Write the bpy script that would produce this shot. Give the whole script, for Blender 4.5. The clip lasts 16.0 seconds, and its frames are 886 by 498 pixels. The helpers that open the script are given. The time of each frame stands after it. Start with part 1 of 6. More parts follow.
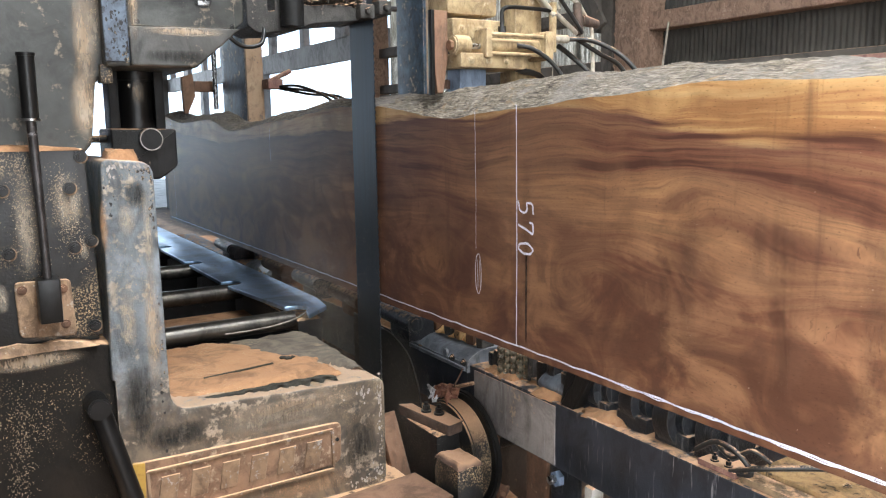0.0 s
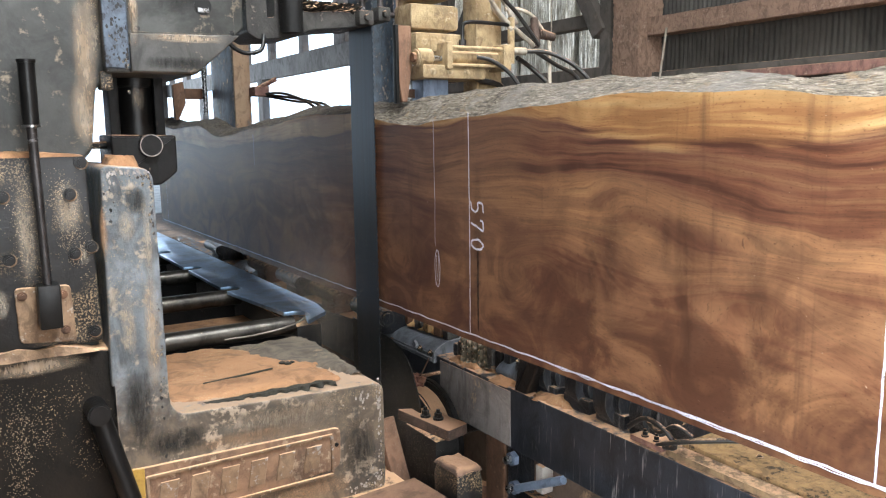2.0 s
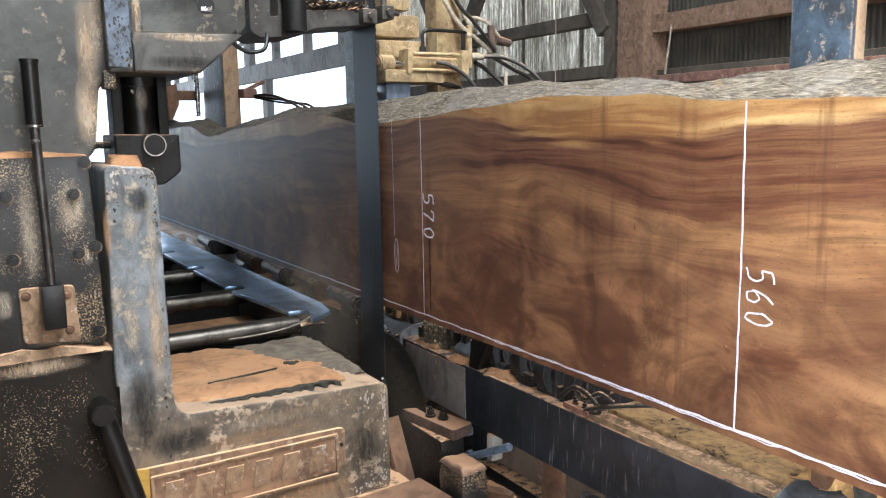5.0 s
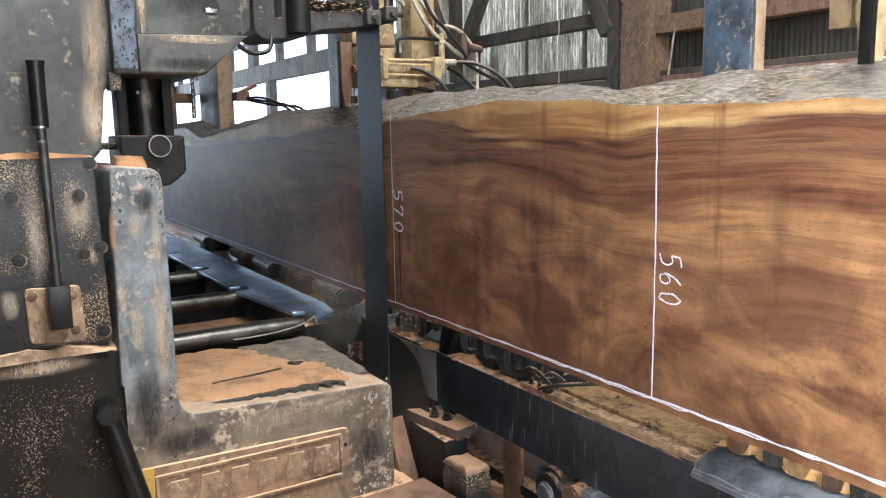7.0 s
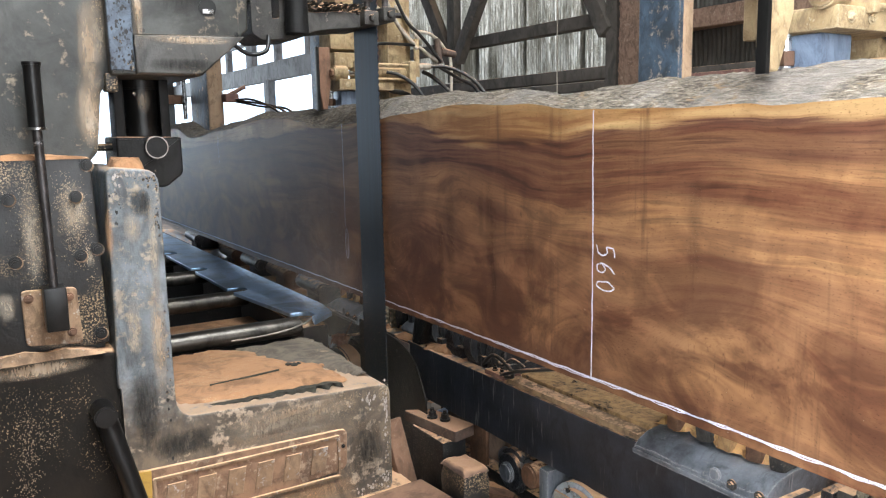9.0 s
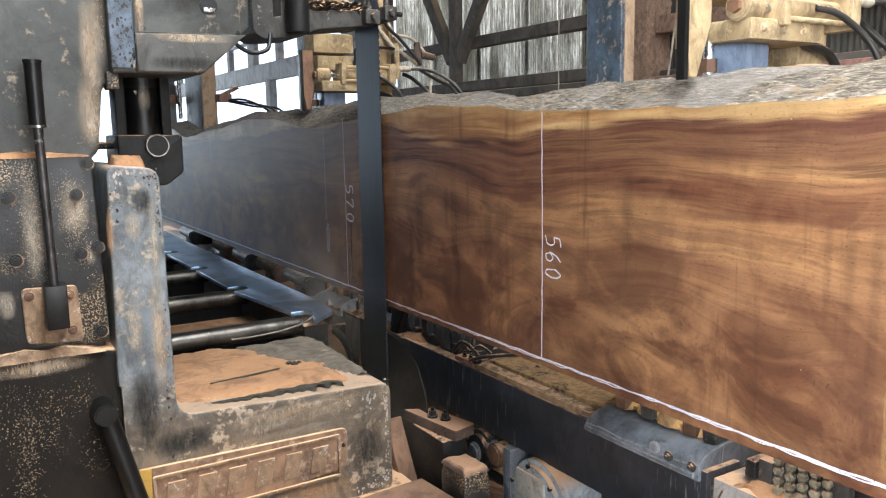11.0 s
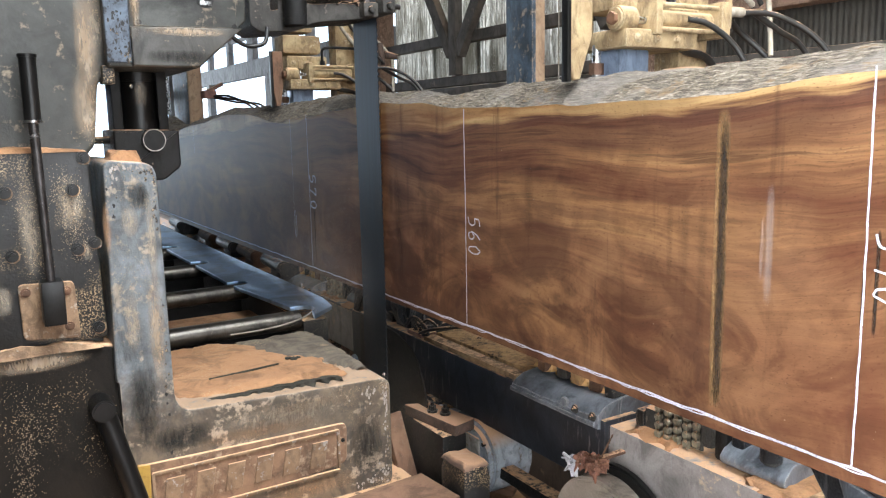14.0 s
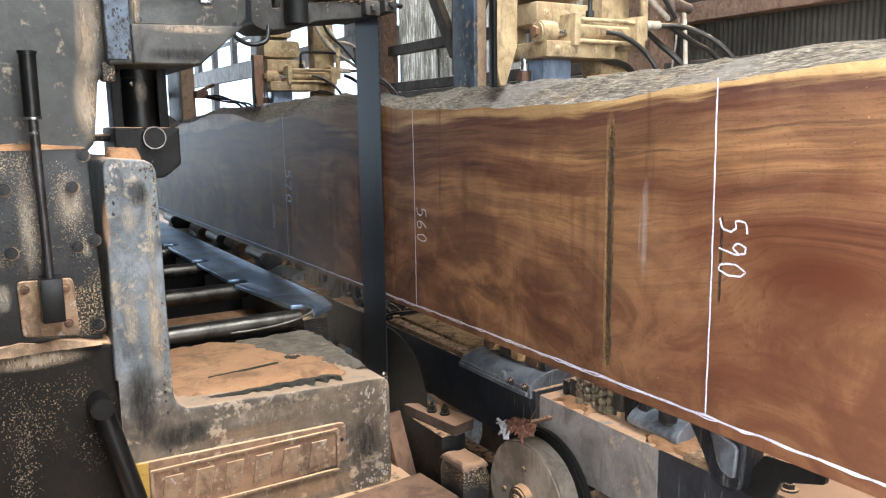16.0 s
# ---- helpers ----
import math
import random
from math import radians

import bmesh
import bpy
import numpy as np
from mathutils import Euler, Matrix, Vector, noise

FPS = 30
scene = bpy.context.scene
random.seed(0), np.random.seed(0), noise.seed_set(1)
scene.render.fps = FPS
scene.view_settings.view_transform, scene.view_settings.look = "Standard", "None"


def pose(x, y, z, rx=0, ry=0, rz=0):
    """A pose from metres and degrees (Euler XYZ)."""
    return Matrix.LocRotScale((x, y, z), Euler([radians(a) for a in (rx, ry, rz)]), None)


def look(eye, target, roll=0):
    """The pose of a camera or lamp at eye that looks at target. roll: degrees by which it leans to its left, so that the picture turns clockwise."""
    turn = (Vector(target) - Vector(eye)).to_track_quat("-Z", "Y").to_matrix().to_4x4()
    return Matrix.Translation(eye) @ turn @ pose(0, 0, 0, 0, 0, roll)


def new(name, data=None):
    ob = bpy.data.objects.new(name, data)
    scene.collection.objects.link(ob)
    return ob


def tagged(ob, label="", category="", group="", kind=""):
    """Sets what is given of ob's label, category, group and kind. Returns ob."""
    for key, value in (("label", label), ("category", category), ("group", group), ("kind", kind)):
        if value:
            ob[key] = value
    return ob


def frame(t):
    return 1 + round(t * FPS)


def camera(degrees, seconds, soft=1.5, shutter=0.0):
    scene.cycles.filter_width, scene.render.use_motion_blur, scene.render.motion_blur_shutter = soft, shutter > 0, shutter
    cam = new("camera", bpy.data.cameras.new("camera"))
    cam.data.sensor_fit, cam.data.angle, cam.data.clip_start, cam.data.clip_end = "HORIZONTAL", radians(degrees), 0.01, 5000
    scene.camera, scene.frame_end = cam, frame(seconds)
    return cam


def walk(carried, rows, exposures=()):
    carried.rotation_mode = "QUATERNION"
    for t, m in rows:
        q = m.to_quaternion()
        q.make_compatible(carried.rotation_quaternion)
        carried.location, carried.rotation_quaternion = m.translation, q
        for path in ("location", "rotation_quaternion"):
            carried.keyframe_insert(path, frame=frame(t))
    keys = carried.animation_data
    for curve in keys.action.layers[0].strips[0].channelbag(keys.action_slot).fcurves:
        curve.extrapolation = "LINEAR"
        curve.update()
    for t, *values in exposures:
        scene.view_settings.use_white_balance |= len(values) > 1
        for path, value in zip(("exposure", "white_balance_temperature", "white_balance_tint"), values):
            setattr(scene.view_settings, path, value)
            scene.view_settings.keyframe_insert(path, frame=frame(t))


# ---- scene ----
cam = camera(59.13, 16.0, soft=1.2)
walk(cam, [
    (0, pose(-0.0048, -0.0022, 1.5490, 81.112, 0.700, -32.054)),
    (0.5, pose(-0.0044, -0.0050, 1.5492, 81.106, 0.715, -32.077)),
    (1, pose(-0.0040, -0.0058, 1.5504, 81.129, 0.705, -32.117)),
    (1.5, pose(-0.0072, -0.0039, 1.5514, 81.304, 0.660, -32.236)),
    (2, pose(-0.0078, -0.0067, 1.5516, 81.456, 0.751, -32.140)),
    (2.5, pose(-0.0054, -0.0064, 1.5485, 81.442, 0.833, -31.915)),
    (3, pose(-0.0059, -0.0040, 1.5502, 81.286, 0.824, -31.893)),
    (3.5, pose(-0.0046, -0.0007, 1.5493, 81.284, 0.868, -31.805)),
    (4, pose(-0.0001, 0.0023, 1.5498, 81.278, 0.937, -31.920)),
    (6.5, pose(-0.0080, -0.0044, 1.5508, 81.508, 0.997, -31.592)),
    (7, pose(-0.0070, -0.0043, 1.5504, 81.451, 1.006, -31.584)),
    (7.5, pose(-0.0031, -0.0063, 1.5511, 81.449, 1.084, -31.561)),
    (8, pose(-0.0022, -0.0021, 1.5510, 81.498, 1.179, -31.557)),
    (8.5, pose(-0.0018, 0.0010, 1.5513, 81.417, 1.165, -31.627)),
    (9, pose(-0.0023, -0.0017, 1.5532, 81.438, 1.046, -31.679)),
    (11.5, pose(0.0005, -0.0001, 1.5511, 81.399, 0.884, -31.586)),
    (12, pose(0.0043, 0.0042, 1.5508, 81.338, 0.850, -31.759)),
    (12.5, pose(0.0009, 0.0092, 1.5468, 81.165, 0.896, -31.915)),
    (13, pose(-0.0014, 0.0080, 1.5503, 81.046, 1.036, -31.930)),
    (13.5, pose(-0.0006, 0.0090, 1.5475, 81.033, 1.149, -31.696)),
    (14, pose(0.0087, 0.0059, 1.5511, 80.958, 1.107, -31.546)),
    (14.5, pose(0.0099, 0.0041, 1.5513, 81.060, 1.183, -31.403)),
    (15, pose(0.0151, 0.0041, 1.5494, 81.067, 1.128, -31.309)),
    (15.5, pose(0.0181, 0.0061, 1.5486, 80.867, 0.925, -31.306)),
    (16, pose(0.0179, 0.0055, 1.5496, 80.943, 0.815, -31.260)),
], exposures=[(0.0, 0.0), (16.0, 0.0)])

# how far the carriage has gone along the rails, second by second
TRAVEL = [(0.0, -0.0), (0.5, 0.05), (1.0, 0.1012), (1.5, 0.1495), (2.0, 0.1929), (2.5, 0.2369), (3.0, 0.2838), (3.5, 0.3251), (4.0, 0.3647), (6.5, 0.6038), (7.0, 0.6528), (7.5, 0.6939), (8.0, 0.7334), (8.5, 0.7715), (9.0, 0.82), (11.5, 1.0278), (12.0, 1.0687), (12.5, 1.1178), (13.0, 1.1745), (13.5, 1.2383), (14.0, 1.301), (14.5, 1.3662), (15.0, 1.4372), (15.5, 1.5048), (16.0, 1.571)]

# ---- light ----
world = bpy.data.worlds.new("sky")
scene.world = world
world.use_nodes = True
wn = world.node_tree
sky = wn.nodes.new("ShaderNodeTexSky")
sky.sky_type, sky.sun_disc = "NISHITA", False
sky.sun_elevation, sky.sun_rotation = radians(42), radians(70)
wn.links.new(sky.outputs[0], wn.nodes["Background"].inputs[0])
wn.nodes["Background"].inputs[1].default_value = 0.12

sun = new("sun", bpy.data.lights.new("sun", "SUN"))
sun.data.energy, sun.data.angle, sun.data.color = 5.0, radians(0.5), (1, 0.95, 0.87)
sun.matrix_world = look((8, 3, 7.5), (0, 0, 0))


def area(name, eye, target, w, h, power, color):
    ob = new(name, bpy.data.lights.new(name, "AREA"))
    ob.data.shape, ob.data.size, ob.data.size_y, ob.data.energy, ob.data.color = "RECTANGLE", w, h, power, color
    ob.matrix_world = look(eye, target)
    return ob


# daylight at the far end, and in assumed openings out of view: side wall, wall behind and roof
area("side_opening_light", (-1.28, -1.08, 2.2), (0, -1.08, 2.0), 2.2, 2.4, 590, (0.93, 0.96, 1.0))
area("rear_opening_light", (0.9, -5.05, 2.3), (0.9, 0, 2.1), 3.6, 2.6, 250, (0.92, 0.96, 1.0))
area("far_opening_light", (0.3, 15.9, 2.3), (0.3, 0, 1.9), 5.5, 3.6, 250, (0.80, 0.90, 1.0))
# added from above to brighten the table top and deck
area("assumed_skylight", (0.9, -0.4, 4.58), (0.9, -0.4, 0), 1.6, 3.0, 490, (0.92, 0.96, 1.0))


# ---- materials ----
class Nodes:
    def __init__(self, name):
        self.m = bpy.data.materials.new(name)
        self.m.use_nodes = True
        self.t = self.m.node_tree
        self.b = self.t.nodes["Principled BSDF"]

    def n(self, kind, **inputs):
        node = self.t.nodes.new("ShaderNode" + kind)
        for k, v in inputs.items():
            key = int(k[1:]) if k[0] == "_" and k[1:].isdigit() else k.replace("_", " ")
            self.put(node.inputs[key], v)
        return node

    def put(self, socket, v):
        if isinstance(v, bpy.types.NodeSocket):
            self.t.links.new(v, socket)
        else:
            socket.default_value = (*v, 1) if isinstance(v, tuple) and len(v) == 3 and socket.type == "RGBA" else v

    def coords(self, scale=(1, 1, 1), kind="Object"):
        return self.n("Mapping", Vector=self.n("TexCoord").outputs[kind], Scale=scale).outputs[0]

    def noise(self, vec, scale, detail=4, rough=0.55, distortion=0.0):
        return self.n("TexNoise", Vector=vec, Scale=scale, Detail=detail, Roughness=rough, Distortion=distortion).outputs[0]

    def ramp(self, fac, *stops):
        node = self.n("ValToRGB", Fac=fac)
        els = node.color_ramp.elements
        while len(els) < len(stops):
            els.new(0.5)
        for e, (p, c) in zip(els, stops):
            e.position, e.color = p, (c, c, c, 1) if isinstance(c, (int, float)) else (*c, 1)
        return node.outputs[0]

    def mix(self, fac, a, b, mode="MIX"):
        node = self.t.nodes.new("ShaderNodeMix")
        node.data_type, node.blend_type = "RGBA", mode
        self.put(node.inputs[0], fac), self.put(node.inputs[6], a), self.put(node.inputs[7], b)
        return node.outputs[2]

    def math(self, op, a, b=0.0, c=0.0):
        node = self.t.nodes.new("ShaderNodeMath")
        node.operation = op
        for i, v in enumerate((a, b, c)):
            self.put(node.inputs[i], v)
        return node.outputs[0]

    def bump(self, height, strength=0.3, distance=0.01):
        self.put(self.b.inputs["Normal"], self.n("Bump", Height=height, Strength=strength, Distance=distance).outputs[0])

    def done(self, color, rough, metal=0.0):
        self.put(self.b.inputs["Base Color"], color)
        self.put(self.b.inputs["Roughness"], rough)
        self.put(self.b.inputs["Metallic"], metal)
        return self.m


DUST = (0.48, 0.30, 0.18)


def surface(name, base, dark, wear, size=6.0, rough=0.5, metal=0.0, worn=0.58, dust=0.0, bump=0.3, specks=0.0, dustcol=DUST, deep=0.006, edge=0.0, drip=0.0, gloss=0.5, lower=None):
    """Worn paint or metal: two tones, worn patches with ragged edges, fine relief, and sawdust that lies on what faces up."""
    k = Nodes(name)
    v = k.coords()
    big, mid, fine = k.noise(v, size, 5, 0.6, 0.4), k.noise(v, size * 4.3, 6, 0.7), k.noise(v, size * 34, 3, 0.6)
    tone, shade, rub_col = base, dark, wear
    if lower:
        z0, z1, base_low, dark_low, wear_low = lower
        height = k.math("ADD", k.n("SeparateXYZ", Vector=v).outputs[2], k.math("MULTIPLY", k.math("SUBTRACT", mid, 0.5), 0.30))
        share = k.n("MapRange", _0=height, _1=z0, _2=z1).outputs[0]
        tone, shade, rub_col = k.mix(share, base_low, base), k.mix(share, dark_low, dark), k.mix(share, wear_low, wear)
    col = k.mix(k.ramp(big, (0.32, 0.0), (0.68, 1.0)), tone, shade)
    blend = k.math("ADD", k.math("MULTIPLY", big, 0.45), k.math("MULTIPLY", mid, 0.55))
    patch = k.ramp(blend, (worn, 0.0), (min(worn + 0.05, 1), 1.0))
    col = k.mix(patch, col, rub_col)
    if specks:
        sp = k.ramp(k.noise(v, size * 46, 3, 0.6), (0.64 - specks * 0.1, 0.0), (0.67 - specks * 0.1, 1.0))
        zone = k.ramp(k.noise(v, size * 0.9, 3), (0.50, 0.0), (0.60, 1.0))
        col = k.mix(k.math("MULTIPLY", sp, zone), col, (0.55, 0.40, 0.24))
    grime = k.ramp(k.noise(k.coords((1, 1, 0.6)), size * 1.7, 6, 0.72, 0.8), (0.46, 0.0), (0.62, 0.62))
    col = k.mix(grime, col, tuple(c * 0.35 for c in dark))
    if drip:
        run = k.math("MULTIPLY", k.ramp(k.noise(k.coords((1, 1, 0.09)), 90, 3, 0.7), (0.58, 0.0), (0.68, drip)), k.ramp(k.noise(v, 5.0, 3), (0.46, 0.0), (0.62, 1.0)))
        col = k.mix(run, col, (0.36, 0.35, 0.35))
    if edge:
        bev = k.n("Bevel", Radius=0.006)
        bev.samples = 4
        dot = k.t.nodes.new("ShaderNodeVectorMath")
        dot.operation = "DOT_PRODUCT"
        k.put(dot.inputs[0], bev.outputs[0]), k.put(dot.inputs[1], k.n("NewGeometry").outputs["Normal"])
        rub = k.math("MULTIPLY", k.ramp(dot.outputs["Value"], (0.90, 1.0), (0.995, 0.0)), k.ramp(mid, (0.40, 0.0), (0.55, edge)))
        col = k.mix(rub, col, rub_col)
    col = k.mix(k.math("MULTIPLY", fine, 0.35), col, (0.02, 0.018, 0.015))
    r = k.math("ADD", rough - 0.12, k.math("MULTIPLY", mid, 0.3))
    if dust:
        up = k.n("SeparateXYZ", Vector=k.n("NewGeometry").outputs["Normal"]).outputs[2]
        lay = k.math("MULTIPLY", k.ramp(up, (0.45, 0.0), (0.8, 1.0)), k.ramp(mid, (0.52 - dust * 0.4, 0.0), (0.66 - dust * 0.4, 1.0)))
        col = k.mix(lay, col, k.mix(fine, dustcol, tuple(c * 1.45 for c in dustcol)))
        r = k.math("MAXIMUM", r, k.math("MULTIPLY", lay, 0.95))
    k.bump(k.math("ADD", k.math("MULTIPLY", mid, 0.7), k.math("MULTIPLY", fine, 0.3)), bump, deep)
    k.b.inputs["Specular IOR Level"].default_value = gloss
    return k.done(col, r, metal)


CAST = surface("grey_cast_paint", (0.094, 0.098, 0.090), (0.022, 0.023, 0.021), (0.30, 0.24, 0.17), 5.1, 0.40, 0.1, 0.585, 0.8, 0.35, edge=0.9)
CAST_PLAIN = surface("grey_guard_paint", (0.115, 0.112, 0.104), (0.035, 0.034, 0.031), (0.32, 0.26, 0.19), 7, 0.45, 0.1, 0.57, 0.0, 0.35, edge=0.9)
CAST_DARK = surface("dark_oily_cast_iron", (0.022, 0.022, 0.023), (0.010, 0.010, 0.010), (0.085, 0.065, 0.045), 5, 0.34, 0.25, 0.565, 0.7, 0.35, 1.1)
BASE_DARK = surface("dark_oily_base_iron", (0.014, 0.010, 0.007), (0.005, 0.004, 0.0035), (0.045, 0.028, 0.018), 5, 0.62, 0.0, 0.60, 0.5, 0.5, 0.2, gloss=0.18)
ARM_PAINT = surface("worn_paint_of_the_saw_frame", (0.29, 0.325, 0.355), (0.085, 0.095, 0.10), (0.44, 0.37, 0.29), 9, 0.42, 0.1, 0.53, 0.45, 0.45, 0.2, (0.31, 0.215, 0.145), edge=1.0, lower=(0.86, 1.02, (0.26, 0.195, 0.135), (0.045, 0.038, 0.030), (0.50, 0.39, 0.29)))
BLUE_CHIP = surface("chipped_blue_paint", (0.15, 0.195, 0.26), (0.085, 0.105, 0.135), (0.018, 0.018, 0.022), 24, 0.4, 0.1, 0.53, 0.5, 0.3)
BLACK = surface("black_greasy_steel", (0.016, 0.016, 0.017), (0.006, 0.006, 0.006), (0.085, 0.075, 0.065), 11, 0.42, 0.15, 0.60, 0.3, 0.5, gloss=0.3)
BLACK_CLEAN = surface("black_steel", (0.014, 0.014, 0.015), (0.007, 0.007, 0.007), (0.045, 0.04, 0.035), 9, 0.3, 0.4, 0.66, 0.0, 0.2)
BEAM = surface("dark_blue_black_beam_paint", (0.042, 0.050, 0.066), (0.018, 0.021, 0.027), (0.13, 0.13, 0.135), 6, 0.36, 0.2, 0.63, 0.30, 0.25, edge=0.9, drip=0.8)
BEAM_PALE = surface("worn_pale_beam_paint", (0.40, 0.36, 0.34), (0.20, 0.175, 0.165), (0.52, 0.38, 0.27), 6, 0.45, 0.0, 0.56, 0.45, 0.3, drip=0.9)
CASTING = surface("pale_grey_casting", (0.30, 0.33, 0.375), (0.075, 0.085, 0.10), (0.52, 0.52, 0.52), 9, 0.32, 0.2, 0.62, 0.0, 0.25, edge=0.9, drip=0.8)
HYDRA = surface("dusty_yellow_hydraulic_paint", (0.62, 0.47, 0.26), (0.36, 0.24, 0.12), (0.70, 0.58, 0.39), 16, 0.75, 0.0, 0.585, 0.9, 0.8, dustcol=(0.52, 0.36, 0.2), edge=0.6, deep=0.012)
POST = surface("post_chipped_blue_paint", (0.10, 0.16, 0.23), (0.024, 0.032, 0.042), (0.46, 0.36, 0.28), 13, 0.45, 0.15, 0.555, 0.5, 0.4, edge=1.0)
POST_TAN = surface("post_dusty_tan_side", (0.48, 0.34, 0.22), (0.40, 0.26, 0.16), (0.08, 0.10, 0.11), 12, 0.75, 0.0, 0.585, 0.5, 0.5)
RUST = surface("rusty_brown_steel", (0.22, 0.11, 0.06), (0.12, 0.06, 0.035), (0.40, 0.26, 0.16), 11, 0.7, 0.1, 0.60, 0.25, 0.4)
DIM_RUST = surface("dull_oily_rust", (0.14, 0.09, 0.065), (0.07, 0.045, 0.035), (0.30, 0.19, 0.12), 14, 0.7, 0.1, 0.6, 0.85, 0.5, dustcol=(0.30, 0.175, 0.105))
TIMBER = surface("dark_old_timber", (0.13, 0.112, 0.094), (0.07, 0.06, 0.05), (0.17, 0.13, 0.10), 5, 0.8, 0.0, 0.6, 0.5, 0.4)
DUSTY_WOOD = surface("sawdust_coated_timber", (0.48, 0.31, 0.215), (0.36, 0.22, 0.15), (0.58, 0.40, 0.29), 17, 0.95, 0.0, 0.55, 0.9, 1.0, deep=0.03)
SAWDUST = surface("packed_sawdust", (0.47, 0.248, 0.122), (0.39, 0.20, 0.098), (0.54, 0.32, 0.18), 7, 0.95, 0.0, 0.62, 0.0, 0.7, 0.4)
GREY_DUST = surface("grey_brown_settled_dust", (0.21, 0.17, 0.125), (0.11, 0.09, 0.07), (0.33, 0.24, 0.16), 8, 0.95, 0.0, 0.58, 0.0, 0.6, 0.3)
SAWDUST_PALE = surface("pale_stuck_sawdust", (0.60, 0.48, 0.34), (0.50, 0.37, 0.24), (0.68, 0.57, 0.43), 20, 0.95, 0.0, 0.6, 0.0, 0.3)
CHIP_PALE = surface("bare_pale_primer", (0.62, 0.56, 0.52), (0.45, 0.40, 0.36), (0.72, 0.68, 0.64), 20, 0.6, 0.0, 0.6, 0.0, 0.2)
LEVER_DUST = surface("dust_caked_lever_plate", (0.46, 0.30, 0.18), (0.30, 0.19, 0.12), (0.62, 0.54, 0.44), 22, 0.9, 0.0, 0.56, 0.4, 0.9)
SAWDUST_DARK = surface("dark_oily_sawdust_crust", (0.05, 0.045, 0.03), (0.03, 0.028, 0.02), (0.12, 0.09, 0.05), 25, 0.9, 0.0, 0.6, 0.0, 0.8)
BOARD = surface("oily_yellow_deck_board", (0.56, 0.345, 0.155), (0.30, 0.175, 0.08), (0.05, 0.032, 0.018), 17, 0.75, 0.0, 0.555, 0.0, 0.5)
PLANK = surface("sawn_reddish_plank", (0.27, 0.15, 0.09), (0.19, 0.10, 0.06), (0.33, 0.19, 0.115), 6, 0.85, 0.0, 0.6, 0.0, 0.3)
FLOOR = surface("dirty_sawdust_concrete", (0.20, 0.14, 0.10), (0.09, 0.065, 0.05), (0.42, 0.27, 0.16), 2.6, 0.9, 0.0, 0.55, 0.0, 0.5)
SHEET_DARK = surface("dark_corrugated_iron", (0.085, 0.08, 0.068), (0.05, 0.047, 0.04), (0.13, 0.115, 0.09), 2.5, 0.65, 0.2, 0.6, 0.3, 0.2)
CONCRETE = surface("grey_plain_wall", (0.20, 0.19, 0.17), (0.15, 0.14, 0.13), (0.26, 0.24, 0.21), 2, 0.9, 0.0, 0.6, 0.0, 0.3)
STEEL = surface("polished_wear_steel", (0.62, 0.65, 0.70), (0.48, 0.50, 0.54), (0.34, 0.36, 0.40), 10, 0.36, 0.95, 0.62, 0.0, 0.15)
# sky-blue sheen of the plate is put into its metal colour
PLATE_SKY_TINT = surface("sky_tinted_slide_plate_steel", (0.44, 0.66, 0.95), (0.34, 0.52, 0.76), (0.22, 0.26, 0.32), 3, 0.30, 0.95, 0.64, 0.0, 0.03)
WORN_STEEL = surface("dull_handled_steel", (0.14, 0.13, 0.13), (0.06, 0.055, 0.055), (0.60, 0.59, 0.60), 16, 0.34, 0.8, 0.55, 0.0, 0.2)
GREASE = surface("dusty_grey_grease", (0.080, 0.074, 0.066), (0.022, 0.021, 0.020), (0.30, 0.25, 0.20), 13, 0.6, 0.1, 0.57, 0.6, 0.6, deep=0.012)
WHEEL = surface("dusty_wheel_iron", (0.48, 0.41, 0.35), (0.26, 0.22, 0.18), (0.52, 0.42, 0.33), 7, 0.55, 0.3, 0.6, 0.0, 0.35)
BRIGHT = surface("bare_bright_steel", (0.6, 0.6, 0.6), (0.45, 0.45, 0.45), (0.3, 0.28, 0.25), 12, 0.25, 1.0, 0.66, 0.0, 0.1)
SLIDE = surface("blue_grey_sliding_plate", (0.30, 0.39, 0.53), (0.24, 0.31, 0.43), (0.36, 0.43, 0.52), 14, 0.3, 0.3, 0.62, 0.0, 0.1)
NAME_PLATE = surface("brown_dusty_name_plate", (0.34, 0.20, 0.12), (0.20, 0.115, 0.07), (0.46, 0.33, 0.23), 12, 0.75, 0.0, 0.55, 0.6, 0.5)
LETTER = surface("worn_raised_bars", (0.36, 0.24, 0.15), (0.22, 0.13, 0.07), (0.44, 0.40, 0.38), 16, 0.6, 0.0, 0.56, 0.6, 0.4)
YELLOW = surface("yellow_edge_paint", (0.50, 0.30, 0.05), (0.38, 0.22, 0.05), (0.40, 0.24, 0.12), 16, 0.6, 0.0, 0.55, 0.3, 0.3)
HOSE = surface("black_rubber_hose", (0.012, 0.012, 0.012), (0.02, 0.018, 0.016), (0.06, 0.05, 0.04), 20, 0.4, 0.0, 0.62, 0.15, 0.1)
HOSE_PALE = surface("pale_dusty_hose", (0.50, 0.46, 0.38), (0.40, 0.34, 0.26), (0.55, 0.45, 0.32), 20, 0.8, 0.0, 0.6, 0.5, 0.2)
PINK = surface("faded_red_paint", (0.34, 0.17, 0.13), (0.22, 0.11, 0.09), (0.45, 0.30, 0.22), 14, 0.6, 0.1, 0.55, 0.8, 0.3)
FRAME_WHITE = surface("grey_window_frame", (0.42, 0.42, 0.42), (0.30, 0.30, 0.30), (0.5, 0.48, 0.44), 5, 0.7, 0.0, 0.6, 0.3, 0.2)


